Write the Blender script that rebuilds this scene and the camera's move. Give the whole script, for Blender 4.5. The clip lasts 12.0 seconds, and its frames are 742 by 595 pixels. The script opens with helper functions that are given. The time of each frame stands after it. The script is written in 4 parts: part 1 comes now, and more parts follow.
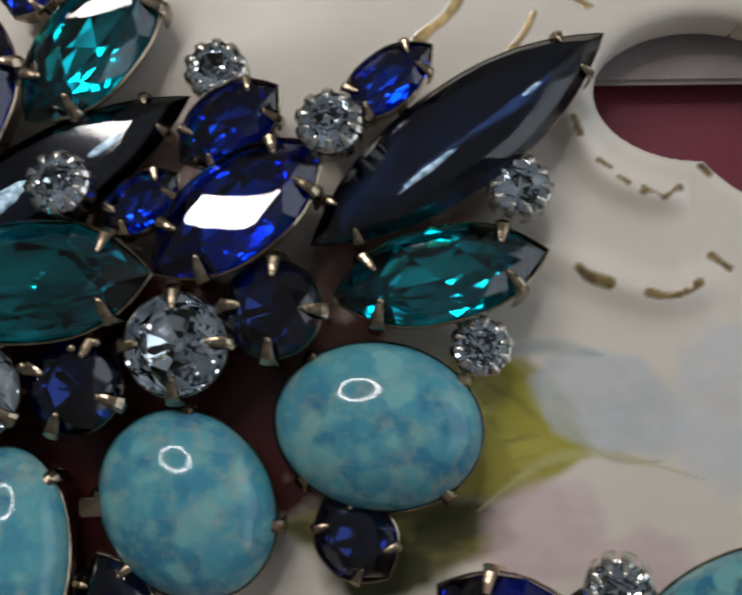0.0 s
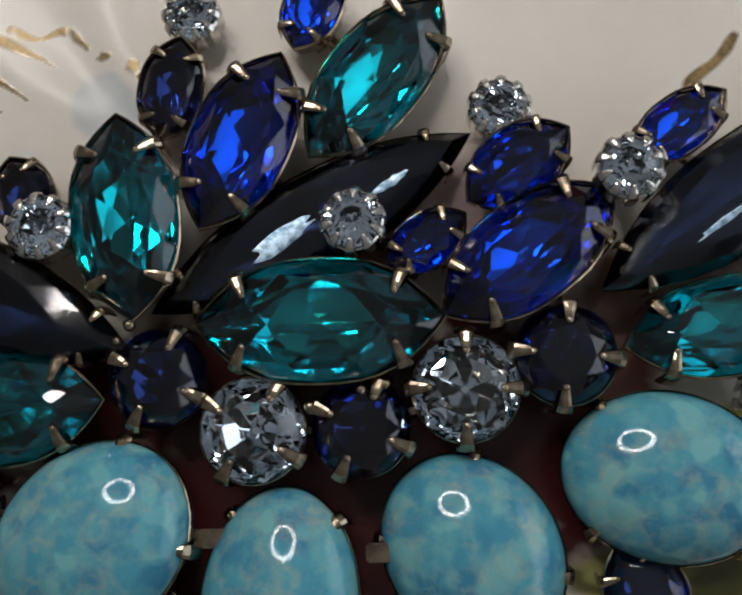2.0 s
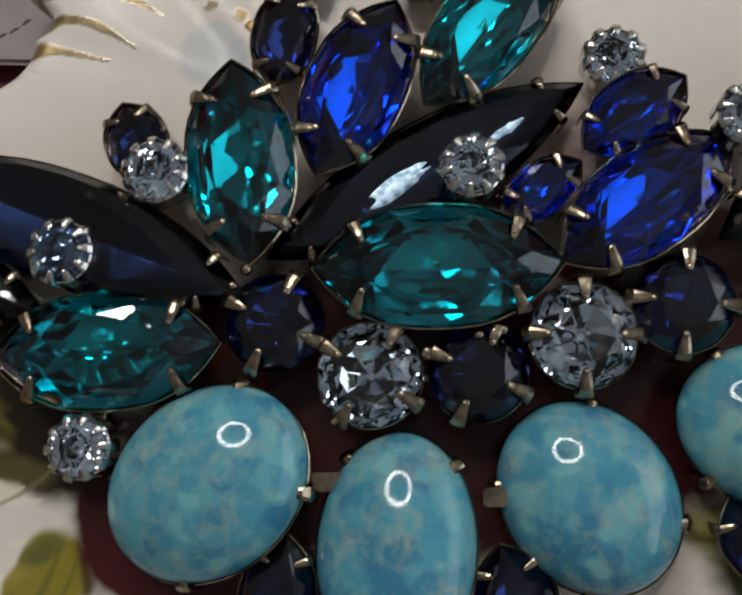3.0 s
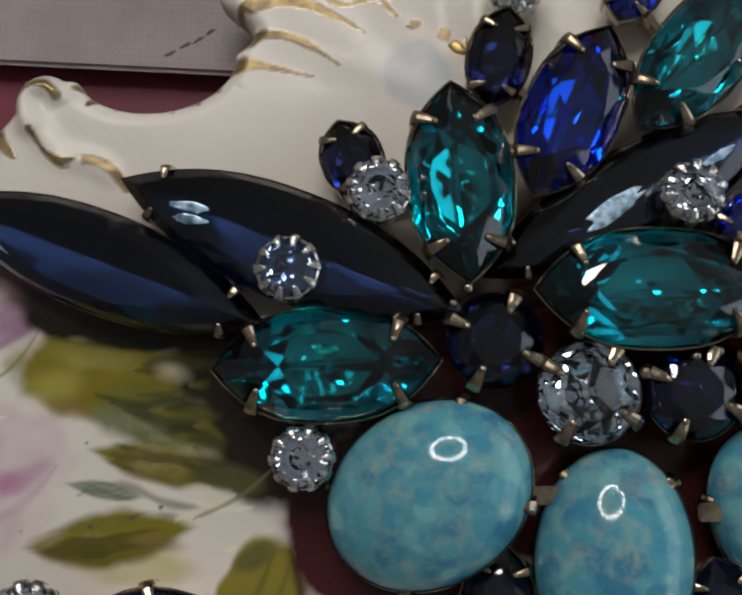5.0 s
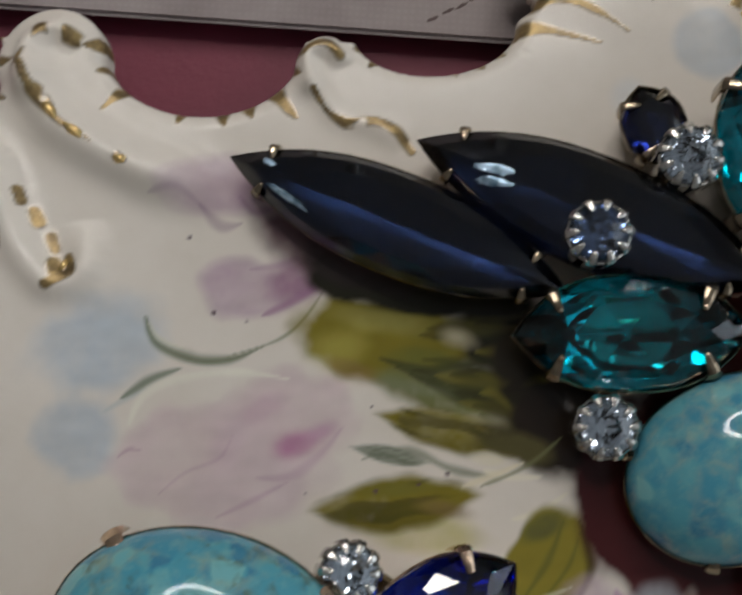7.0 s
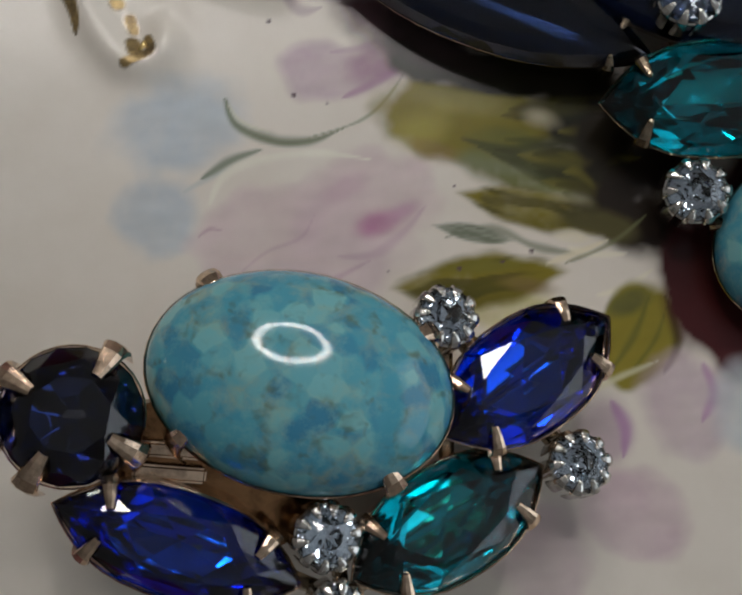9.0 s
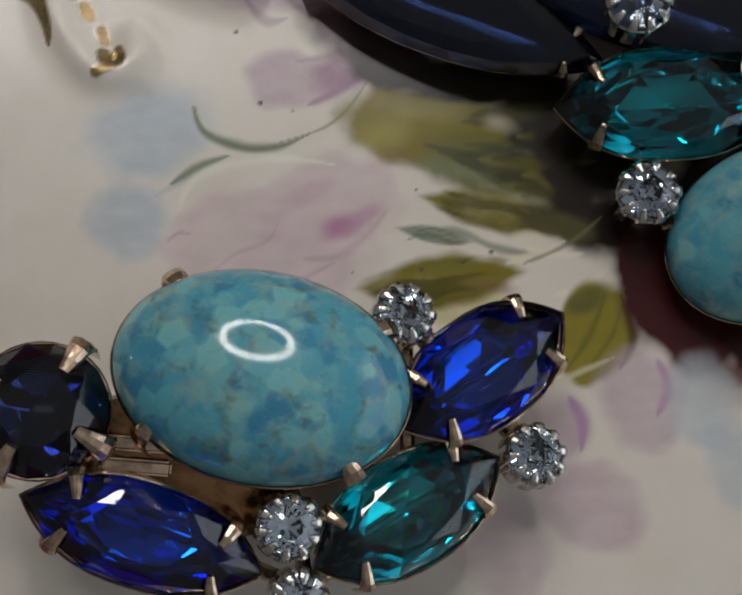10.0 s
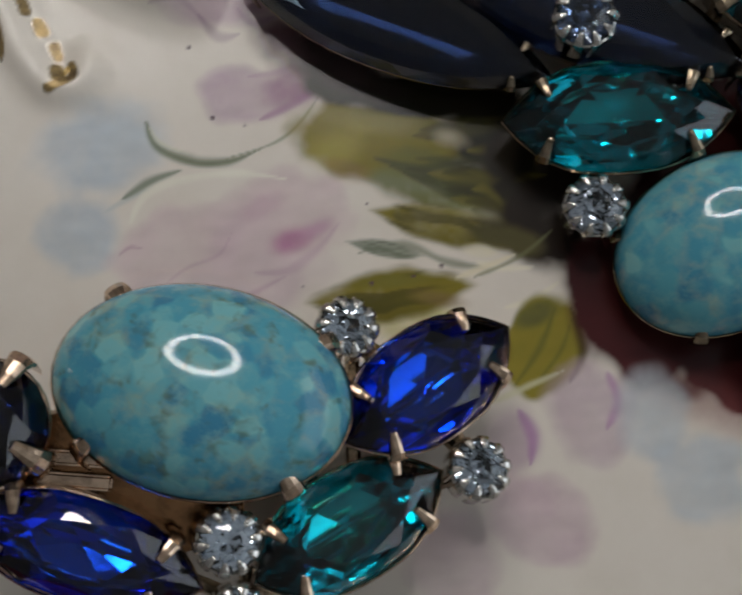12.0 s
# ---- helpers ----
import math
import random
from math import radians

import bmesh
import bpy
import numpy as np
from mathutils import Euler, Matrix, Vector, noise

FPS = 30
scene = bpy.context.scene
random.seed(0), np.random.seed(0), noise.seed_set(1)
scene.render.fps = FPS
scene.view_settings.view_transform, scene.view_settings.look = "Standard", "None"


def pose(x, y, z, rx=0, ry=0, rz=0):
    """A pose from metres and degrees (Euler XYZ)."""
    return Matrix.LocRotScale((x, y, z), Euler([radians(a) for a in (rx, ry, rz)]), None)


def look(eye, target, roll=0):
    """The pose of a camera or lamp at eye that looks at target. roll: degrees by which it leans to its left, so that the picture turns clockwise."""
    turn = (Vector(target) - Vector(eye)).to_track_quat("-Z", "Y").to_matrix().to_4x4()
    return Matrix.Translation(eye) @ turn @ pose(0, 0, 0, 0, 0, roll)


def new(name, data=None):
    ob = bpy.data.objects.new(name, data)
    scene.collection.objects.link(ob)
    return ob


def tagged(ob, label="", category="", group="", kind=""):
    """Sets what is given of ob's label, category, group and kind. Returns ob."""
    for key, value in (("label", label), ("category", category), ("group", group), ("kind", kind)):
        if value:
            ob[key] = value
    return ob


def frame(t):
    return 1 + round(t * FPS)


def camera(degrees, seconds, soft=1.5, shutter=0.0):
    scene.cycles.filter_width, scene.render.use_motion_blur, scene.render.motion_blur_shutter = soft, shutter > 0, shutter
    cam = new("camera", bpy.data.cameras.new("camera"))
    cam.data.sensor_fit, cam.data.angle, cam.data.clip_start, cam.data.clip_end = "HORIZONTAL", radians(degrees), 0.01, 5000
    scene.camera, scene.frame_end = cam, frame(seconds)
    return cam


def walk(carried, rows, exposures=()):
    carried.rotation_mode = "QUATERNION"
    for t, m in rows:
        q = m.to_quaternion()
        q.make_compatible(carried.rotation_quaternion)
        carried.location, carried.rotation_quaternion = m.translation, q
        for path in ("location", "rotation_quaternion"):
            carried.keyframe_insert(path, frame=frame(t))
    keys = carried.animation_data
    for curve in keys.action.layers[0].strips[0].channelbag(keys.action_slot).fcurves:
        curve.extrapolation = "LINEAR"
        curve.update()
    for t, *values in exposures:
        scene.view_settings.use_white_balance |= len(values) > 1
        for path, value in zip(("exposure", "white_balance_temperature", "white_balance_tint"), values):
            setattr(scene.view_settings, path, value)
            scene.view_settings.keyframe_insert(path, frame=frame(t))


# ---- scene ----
MM = 0.001
cam = camera(42.0, 12.0, soft=2.2, shutter=0.35)
# seconds, eye in millimetres, turn in degrees
PATH = [
    (0, 27.41, -3.16, 59.24, 8.11, 3.51, -3.23),
    (0.5, 20.66, -1.30, 59.55, 8.29, 3.24, -2.57),
    (1, 15.34, -0.61, 58.95, 8.47, 3.00, -2.07),
    (1.5, 12.24, -0.37, 59.50, 8.35, 2.91, -1.74),
    (2, 10.17, -0.06, 59.45, 8.56, 3.14, -1.57),
    (2.5, 7.00, -0.61, 59.47, 8.42, 3.32, -1.29),
    (2.7, 5.67, -1.39, 59.49, 8.36, 3.59, -1.13),
    (4.3, -4.92, -5.63, 61.36, 6.76, 2.12, -0.63),
    (4.5, -6.18, -3.93, 61.93, 6.89, 2.04, -0.57),
    (5, -10.84, -0.41, 62.11, 6.97, 2.03, -0.17),
    (5.5, -13.75, 0.68, 61.78, 6.92, 2.18, 0.16),
    (6, -17.70, 1.94, 62.23, 6.72, 2.34, 0.36),
    (6.5, -21.76, 2.09, 62.38, 6.74, 2.51, 0.87),
    (7, -28.32, -2.54, 61.76, 6.93, 2.87, 1.51),
    (7.5, -31.90, -7.08, 60.95, 6.71, 3.40, 1.83),
    (7.7, -32.40, -9.08, 60.27, 6.79, 3.50, 1.96),
    (9.3, -33.34, -17.14, 59.94, 6.81, 2.46, 1.39),
    (9.5, -33.24, -17.52, 60.63, 7.22, 2.26, 1.37),
    (10, -31.47, -17.79, 61.46, 7.92, 2.41, 1.03),
    (10.5, -31.30, -17.30, 60.76, 8.29, 2.96, 1.19),
    (11, -31.25, -17.39, 60.85, 8.58, 3.20, 1.17),
    (11.5, -31.60, -17.21, 60.55, 8.64, 3.15, 1.20),
    (12, -28.13, -17.75, 61.38, 8.74, 2.56, 0.91),
]
EXPOSURES = ((0.0, 0.12), (2.5, 0.25), (5.0, 0.15), (7.0, 0.03), (9.5, 0.0), (12.0, 0.0))
walk(cam, [(t, pose(x * MM, y * MM, z * MM, rx, ry, rz)) for t, x, y, z, rx, ry, rz in PATH], EXPOSURES)

# ---- light and room exposure ----
world = bpy.data.worlds.new("room_dusk")
scene.world = world
world.use_nodes = True
world.node_tree.nodes["Background"].inputs[0].default_value = (0.70, 0.80, 0.92, 1)
world.node_tree.nodes["Background"].inputs[1].default_value = 0.3
scene.view_settings.exposure = 0.0


# ---- materials ----
def material(name, color=(0.5, 0.5, 0.5), rough=0.5, metal=0.0, trans=0.0, ior=1.5, coat=0.0):
    mat = bpy.data.materials.new(name)
    mat.use_nodes = True
    b = mat.node_tree.nodes["Principled BSDF"]
    b.inputs["Base Color"].default_value = (*color, 1)
    b.inputs["Roughness"].default_value = rough
    b.inputs["Metallic"].default_value = metal
    b.inputs["Transmission Weight"].default_value = trans
    b.inputs["IOR"].default_value = ior
    b.inputs["Coat Weight"].default_value = coat
    b.inputs["Coat Roughness"].default_value = 0.03
    return mat


def node(mat, kind, **values):
    n = mat.node_tree.nodes.new(kind)
    for key, value in values.items():
        n.inputs[key].default_value = value
    return n


def wire(mat, a, out, b, inp):
    mat.node_tree.links.new(a.outputs[out], b.inputs[inp])


def ramp(mat, stops):
    r = mat.node_tree.nodes.new("ShaderNodeValToRGB")
    while len(r.color_ramp.elements) < len(stops):
        r.color_ramp.elements.new(0.5)
    for el, (pos, col) in zip(r.color_ramp.elements, stops):
        el.position, el.color = pos, (*col, 1)
    return r


def mixer(mat, mode="MIX", fac=0.5):
    m = mat.node_tree.nodes.new("ShaderNodeMix")
    m.data_type, m.blend_type = "RGBA", mode
    m.inputs[0].default_value = fac
    return m


def noise_on(mat, scale, detail=4.0, rough=0.55, warp=0.0, per_object=False):
    tc = mat.node_tree.nodes.new("ShaderNodeTexCoord")
    n = node(mat, "ShaderNodeTexNoise", Scale=scale, Detail=detail, Roughness=rough, Distortion=warp)
    if per_object:
        info = mat.node_tree.nodes.new("ShaderNodeObjectInfo")
        mul = mat.node_tree.nodes.new("ShaderNodeVectorMath")
        mul.operation = "MULTIPLY_ADD"
        mul.inputs[1].default_value = (1, 1, 1)
        mat.node_tree.links.new(tc.outputs["Object"], mul.inputs[0])
        mat.node_tree.links.new(info.outputs["Random"], mul.inputs[2])
        wire(mat, mul, 0, n, "Vector")
    else:
        wire(mat, tc, "Object", n, "Vector")
    return n


def bump(mat, source, out, strength, distance):
    b = node(mat, "ShaderNodeBump", Strength=strength, Distance=distance)
    wire(mat, source, out, b, "Height")
    wire(mat, b, "Normal", mat.node_tree.nodes["Principled BSDF"], "Normal")
    return b


def turquoise_material(name, dark, vein, blend):
    """Mottled glass; dark: strength of the dark specks, vein: colour of the seams, blend: how far the grains run together."""
    mat = material(name, rough=0.1, ior=1.46)
    bsdf = mat.node_tree.nodes["Principled BSDF"]
    tc = mat.node_tree.nodes.new("ShaderNodeTexCoord")
    info = mat.node_tree.nodes.new("ShaderNodeObjectInfo")
    shift = mat.node_tree.nodes.new("ShaderNodeVectorMath")
    shift.operation = "ADD"
    wire(mat, tc, "Object", shift, 0)
    wire(mat, info, "Random", shift, 1)
    swirl = node(mat, "ShaderNodeTexNoise", Scale=420.0, Detail=3.0, Roughness=0.6)
    wire(mat, shift, 0, swirl, "Vector")
    bend = mat.node_tree.nodes.new("ShaderNodeVectorMath")
    bend.operation = "MULTIPLY_ADD"
    bend.inputs[1].default_value = (0.0010, 0.0010, 0.0010)
    wire(mat, swirl, "Color", bend, 0)
    wire(mat, shift, 0, bend, 2)
    # rounded blue grains pressed together
    grains = node(mat, "ShaderNodeTexVoronoi", Scale=760.0)
    grains.feature = "SMOOTH_F1"
    grains.inputs["Smoothness"].default_value = blend
    wire(mat, bend, 0, grains, "Vector")
    tone = mat.node_tree.nodes.new("ShaderNodeSeparateColor")
    wire(mat, grains, "Color", tone, 0)
    blue = ramp(mat, [(0.1, (0.042, 0.205, 0.325)), (0.45, (0.070, 0.30, 0.40)), (0.7, (0.090, 0.335, 0.41)), (0.92, (0.17, 0.43, 0.46))])
    wire(mat, tone, 0, blue, "Fac")
    milk = node(mat, "ShaderNodeTexNoise", Scale=800.0, Detail=4.0, Roughness=0.7)
    wire(mat, shift, 0, milk, "Vector")
    veil = ramp(mat, [(0.48, (0, 0, 0)), (0.70, (0.6, 0.6, 0.6))])
    wire(mat, milk, "Fac", veil, "Fac")
    body = mixer(mat)
    wire(mat, veil, "Color", body, 0)
    wire(mat, blue, "Color", body, 6)
    body.inputs[7].default_value = (0.20, 0.42, 0.42, 1)
    # cream and olive matrix in the seams between the grains
    seams = node(mat, "ShaderNodeTexVoronoi", Scale=760.0)
    seams.feature = "DISTANCE_TO_EDGE"
    wire(mat, bend, 0, seams, "Vector")
    seam_mask = ramp(mat, [(0.0, (1, 1, 1)), (0.26, (0, 0, 0))])
    wire(mat, seams, "Distance", seam_mask, "Fac")
    cloud = node(mat, "ShaderNodeTexNoise", Scale=430.0, Detail=5.0, Roughness=0.65)
    wire(mat, bend, 0, cloud, "Vector")
    ochre = ramp(mat, [(0.46, (0, 0, 0)), (0.70, (0.55, 0.55, 0.55))])
    wire(mat, cloud, "Fac", ochre, "Fac")
    seam = mixer(mat, "MULTIPLY", 1.0)
    wire(mat, seam_mask, "Color", seam, 6)
    wire(mat, ochre, "Color", seam, 7)
    patch = ramp(mat, [(0.58, (0, 0, 0)), (0.78, (0.6, 0.6, 0.6))])
    wire(mat, cloud, "Fac", patch, "Fac")
    most = mixer(mat, "LIGHTEN", 1.0)
    wire(mat, seam, 2, most, 6)
    wire(mat, patch, "Color", most, 7)
    col = mixer(mat)
    wire(mat, most, 2, col, 0)
    wire(mat, body, 2, col, 6)
    col.inputs[7].default_value = (*vein, 1)
    # dark olive specks where the seams meet
    speck = node(mat, "ShaderNodeTexNoise", Scale=800.0, Detail=2.0, Roughness=0.7)
    wire(mat, bend, 0, speck, "Vector")
    speck_mask = ramp(mat, [(0.55, (0, 0, 0)), (0.68, (dark, dark, dark))])
    wire(mat, speck, "Fac", speck_mask, "Fac")
    near_seam = ramp(mat, [(0.0, (1, 1, 1)), (0.4, (0, 0, 0))])
    wire(mat, seams, "Distance", near_seam, "Fac")
    spot = mixer(mat, "MULTIPLY", 1.0)
    wire(mat, speck_mask, "Color", spot, 6)
    wire(mat, near_seam, "Color", spot, 7)
    last = mixer(mat)
    wire(mat, spot, 2, last, 0)
    wire(mat, col, 2, last, 6)
    last.inputs[7].default_value = (0.085, 0.11, 0.045, 1)
    wire(mat, last, 2, bsdf, "Base Color")
    bump(mat, swirl, "Fac", 0.03, 0.0002)
    return mat


def metal_material(name, color, rough):
    mat = material(name, color, rough, 1.0)
    n = noise_on(mat, 900.0, 4.0, 0.6)
    r = ramp(mat, [(0.35, tuple(c * 0.45 for c in color)), (0.6, color)])
    wire(mat, n, "Fac", r, "Fac")
    wire(mat, r, "Color", mat.node_tree.nodes["Principled BSDF"], "Base Color")
    bump(mat, n, "Fac", 0.25, 0.0001)
    return mat


def glass_material(name, tint, rough=0.0, ior=1.6, ripple=0.02):
    mat = material(name, tint, rough, 0.0, 1.0, ior)
    n = noise_on(mat, 700.0, 3.0, 0.5)
    bump(mat, n, "Fac", ripple, 0.0001)
    return mat


def foil_material(name, color, rough=0.05):
    mat = material(name, color, rough, 1.0)
    n = noise_on(mat, 260.0, 3.0, 0.6)
    r = ramp(mat, [(0.3, tuple(c * 0.55 for c in color)), (0.7, tuple(min(1, c * 1.3) for c in color))])
    wire(mat, n, "Fac", r, "Fac")
    wire(mat, r, "Color", mat.node_tree.nodes["Principled BSDF"], "Base Color")
    return mat


GOLD = metal_material("antique_gold_metal", (0.42, 0.34, 0.24), 0.18)
PALE_GOLD = metal_material("polished_rose_gold", (0.78, 0.58, 0.42), 0.18)
SILVER = metal_material("tarnished_silver_metal", (0.80, 0.78, 0.73), 0.2)
COPPERY = metal_material("aged_coppery_gold", (0.30, 0.16, 0.075), 0.16)
TURQUOISE = {"brooch": turquoise_material("turquoise_glass", 0.12, (0.42, 0.43, 0.29), 0.7), "earring": turquoise_material("speckled_turquoise_glass", 0.6, (0.33, 0.35, 0.19), 0.36)}
WORN = material("worn_silvered_foil", (0.5, 0.68, 0.85), 0.34, 0.55)
worn_noise = noise_on(WORN, 1500.0, 3.0, 0.6)
worn_tone = ramp(WORN, [(0.35, (0.10, 0.19, 0.27)), (0.62, (0.52, 0.70, 0.86))])
wire(WORN, worn_noise, "Fac", worn_tone, "Fac")
wire(WORN, worn_tone, "Color", WORN.node_tree.nodes["Principled BSDF"], "Base Color")
bump(WORN, worn_noise, "Fac", 0.4, 0.0002)
METAL = {"brooch": GOLD, "earring": PALE_GOLD}
STONE = {
    "teal": (glass_material("teal_glass", (0.06, 0.64, 0.68)), foil_material("teal_foil", (0.015, 0.54, 0.60))),
    "blue": (glass_material("royal_blue_glass", (0.08, 0.25, 0.80)), foil_material("blue_foil", (0.02, 0.19, 0.62))),
    "night": (glass_material("midnight_blue_glass", (0.15, 0.19, 0.36)), foil_material("midnight_foil", (0.06, 0.10, 0.26))),
    "navy": (glass_material("montana_blue_glass", (0.20, 0.27, 0.44), 0.06, 1.55, 0.03), foil_material("montana_foil", (0.028, 0.047, 0.09), 0.24)),
    "clear": (glass_material("clear_glass", (0.78, 0.89, 1.0)), foil_material("silver_foil", (0.86, 0.93, 1.0), 0.03)),
}
COLOR_WORDS = {"teal": "teal green", "blue": "royal blue", "night": "midnight blue", "navy": "dark navy blue", "clear": "clear"}


def plate_material():
    mat = material("painted_porcelain", rough=0.3)
    mat.node_tree.nodes["Principled BSDF"].inputs["Specular IOR Level"].default_value = 0.25
    bsdf = mat.node_tree.nodes["Principled BSDF"]
    paint = mat.node_tree.nodes.new("ShaderNodeVertexColor")
    paint.layer_name = "paint"
    gold = mat.node_tree.nodes.new("ShaderNodeVertexColor")
    gold.layer_name = "gilding"
    grain = noise_on(mat, 180.0, 5.0, 0.6)
    tone = ramp(mat, [(0.3, (0.93, 0.92, 0.90)), (0.7, (1, 1, 1))])
    wire(mat, grain, "Fac", tone, "Fac")
    col = mixer(mat, "MULTIPLY", 1.0)
    wire(mat, paint, "Color", col, 6)
    wire(mat, tone, "Color", col, 7)
    worn = noise_on(mat, 900.0, 4.0, 0.7)
    gild = ramp(mat, [(0.35, (0.14, 0.10, 0.055)), (0.65, (0.36, 0.255, 0.11))])
    wire(mat, worn, "Fac", gild, "Fac")
    both = mixer(mat)
    wire(mat, gold, "Color", both, 0)
    wire(mat, col, 2, both, 6)
    wire(mat, gild, "Color", both, 7)
    wire(mat, both, 2, bsdf, "Base Color")
    half = ramp(mat, [(0.0, (0, 0, 0)), (1.0, (0.45, 0.45, 0.45))])
    wire(mat, gold, "Color", half, "Fac")
    wire(mat, half, "Color", bsdf, "Metallic")
    dull = ramp(mat, [(0.0, (0.22, 0.22, 0.22)), (1.0, (0.33, 0.33, 0.33))])
    wire(mat, gold, "Color", dull, "Fac")
    wire(mat, dull, "Color", bsdf, "Roughness")
    fine = bump(mat, grain, "Fac", 0.05, 0.0004)
    # lumpy leaf of raised gold
    lumps = mixer(mat, "MULTIPLY", 1.0)
    wire(mat, noise_on(mat, 1100.0, 2.0, 0.5), "Fac", lumps, 6)
    wire(mat, gold, "Color", lumps, 7)
    raised = bump(mat, lumps, 2, 0.25, 0.0002)
    wire(mat, fine, "Normal", raised, "Normal")
    return mat


def linen_material():
    mat = material("grey_linen", (0.4, 0.38, 0.37), 0.85)
    bsdf = mat.node_tree.nodes["Principled BSDF"]
    tc = mat.node_tree.nodes.new("ShaderNodeTexCoord")
    waves = []
    for axis in ("X", "Y"):
        w = node(mat, "ShaderNodeTexWave", Scale=620.0, Distortion=1.2, Detail=2.0)
        w.inputs["Detail Scale"].default_value = 2.0
        w.bands_direction = axis
        wire(mat, tc, "Object", w, "Vector")
        waves.append(w)
    weave = mixer(mat, "MULTIPLY", 1.0)
    wire(mat, waves[0], "Color", weave, 6)
    wire(mat, waves[1], "Color", weave, 7)
    dirt = noise_on(mat, 90.0, 5.0, 0.65)
    tone = ramp(mat, [(0.3, (0.25, 0.205, 0.205)), (0.55, (0.34, 0.29, 0.285)), (0.8, (0.41, 0.36, 0.35))])
    wire(mat, dirt, "Fac", tone, "Fac")
    col = mixer(mat, "MULTIPLY", 0.06)
    wire(mat, tone, "Color", col, 6)
    wire(mat, weave, 2, col, 7)
    wire(mat, col, 2, bsdf, "Base Color")
    bump(mat, weave, 2, 0.06, 0.0003)
    return mat


def leather_material():
    mat = material("burgundy_cover", (0.16, 0.02, 0.04), 0.6)
    n = noise_on(mat, 60.0, 5.0, 0.6)
    r = ramp(mat, [(0.3, (0.135, 0.014, 0.032)), (0.7, (0.20, 0.024, 0.052))])
    wire(mat, n, "Fac", r, "Fac")
    wire(mat, r, "Color", mat.node_tree.nodes["Principled BSDF"], "Base Color")
    fine = noise_on(mat, 1800.0, 3.0, 0.6)
    bump(mat, fine, "Fac", 0.2, 0.0002)
    return mat


def wall_material(name, color):
    mat = material(name, color, 0.8)
    n = noise_on(mat, 3.0, 6.0, 0.6)
    r = ramp(mat, [(0.3, tuple(c * 0.9 for c in color)), (0.7, color)])
    wire(mat, n, "Fac", r, "Fac")
    wire(mat, r, "Color", mat.node_tree.nodes["Principled BSDF"], "Base Color")
    return mat


# ---- mesh helpers (millimetres in, metres out) ----
def finish(name, bm, mats, smooth=False):
    bmesh.ops.recalc_face_normals(bm, faces=bm.faces)
    bmesh.ops.scale(bm, vec=(MM, MM, MM), verts=bm.verts)
    me = bpy.data.meshes.new(name)
    bm.to_mesh(me)
    bm.free()
    for mat in mats if isinstance(mats, (tuple, list)) else (mats,):
        me.materials.append(mat)
    if smooth:
        me.shade_smooth()
    return me


def place(x, y, z, rx=0, ry=0, rz=0):
    return pose(x * MM, y * MM, z * MM, rx, ry, rz)


def put(name, me, parent=None, m=None, label=""):
    ob = new(name, me)
    ob.parent = parent
    ob.matrix_basis = m if m is not None else Matrix()
    return tagged(ob, label) if label else ob


def part(name, bm, mats, parent, label="", m=None, smooth=False):
    return put(name, finish(name, bm, mats, smooth), parent, m, label)


def box(bm, x0, x1, y0, y1, z0, z1):
    made = bmesh.ops.create_cube(bm, size=1.0)["verts"]
    bmesh.ops.scale(bm, vec=(x1 - x0, y1 - y0, z1 - z0), verts=made)
    bmesh.ops.translate(bm, vec=((x0 + x1) / 2, (y0 + y1) / 2, (z0 + z1) / 2), verts=made)
    return made


def tube(bm, points, radius, sides=6):
    rings = []
    pts = [Vector(p) for p in points]
    for n, p in enumerate(pts):
        way = (pts[min(n + 1, len(pts) - 1)] - pts[max(n - 1, 0)]).normalized()
        turn = way.to_track_quat("Z", "Y")
        r = radius[n] if isinstance(radius, (list, tuple)) else radius
        rings.append([bm.verts.new(p + turn @ Vector((r * math.cos(a), r * math.sin(a), 0))) for a in (2 * math.pi * k / sides for k in range(sides))])
    for a, b in zip(rings, rings[1:]):
        for k in range(sides):
            bm.faces.new((a[k], a[(k + 1) % sides], b[(k + 1) % sides], b[k]))
    bm.faces.new(rings[0][::-1])
    bm.faces.new(rings[-1])


# ---- outlines of the stones ----
def boat(length, width, count, scale=1.0, z=0.0, turn=0.0, power=2.8):
    """A pointed oval ring; a higher power gives fuller shoulders."""
    ring = []
    for k in range(count):
        a = 2 * math.pi * (k + turn) / count
        u = math.cos(a)
        v = math.copysign(1 - abs(u) ** power, math.sin(a))
        ring.append((u * length / 2 * scale, v * width / 2 * scale, z))
    return ring


def keel(length, deep, shares):
    """Corners along the bowed bottom edge of a stone."""
    return [(share * length / 2, 0.0, deep * (1 - 0.5 * share * share)) for share in shares]


def oval(length, width, count, scale=1.0, z=0.0, turn=0.0):
    return [(length / 2 * scale * math.cos(a), width / 2 * scale * math.sin(a), z) for a in (2 * math.pi * (k + turn) / count for k in range(count))]


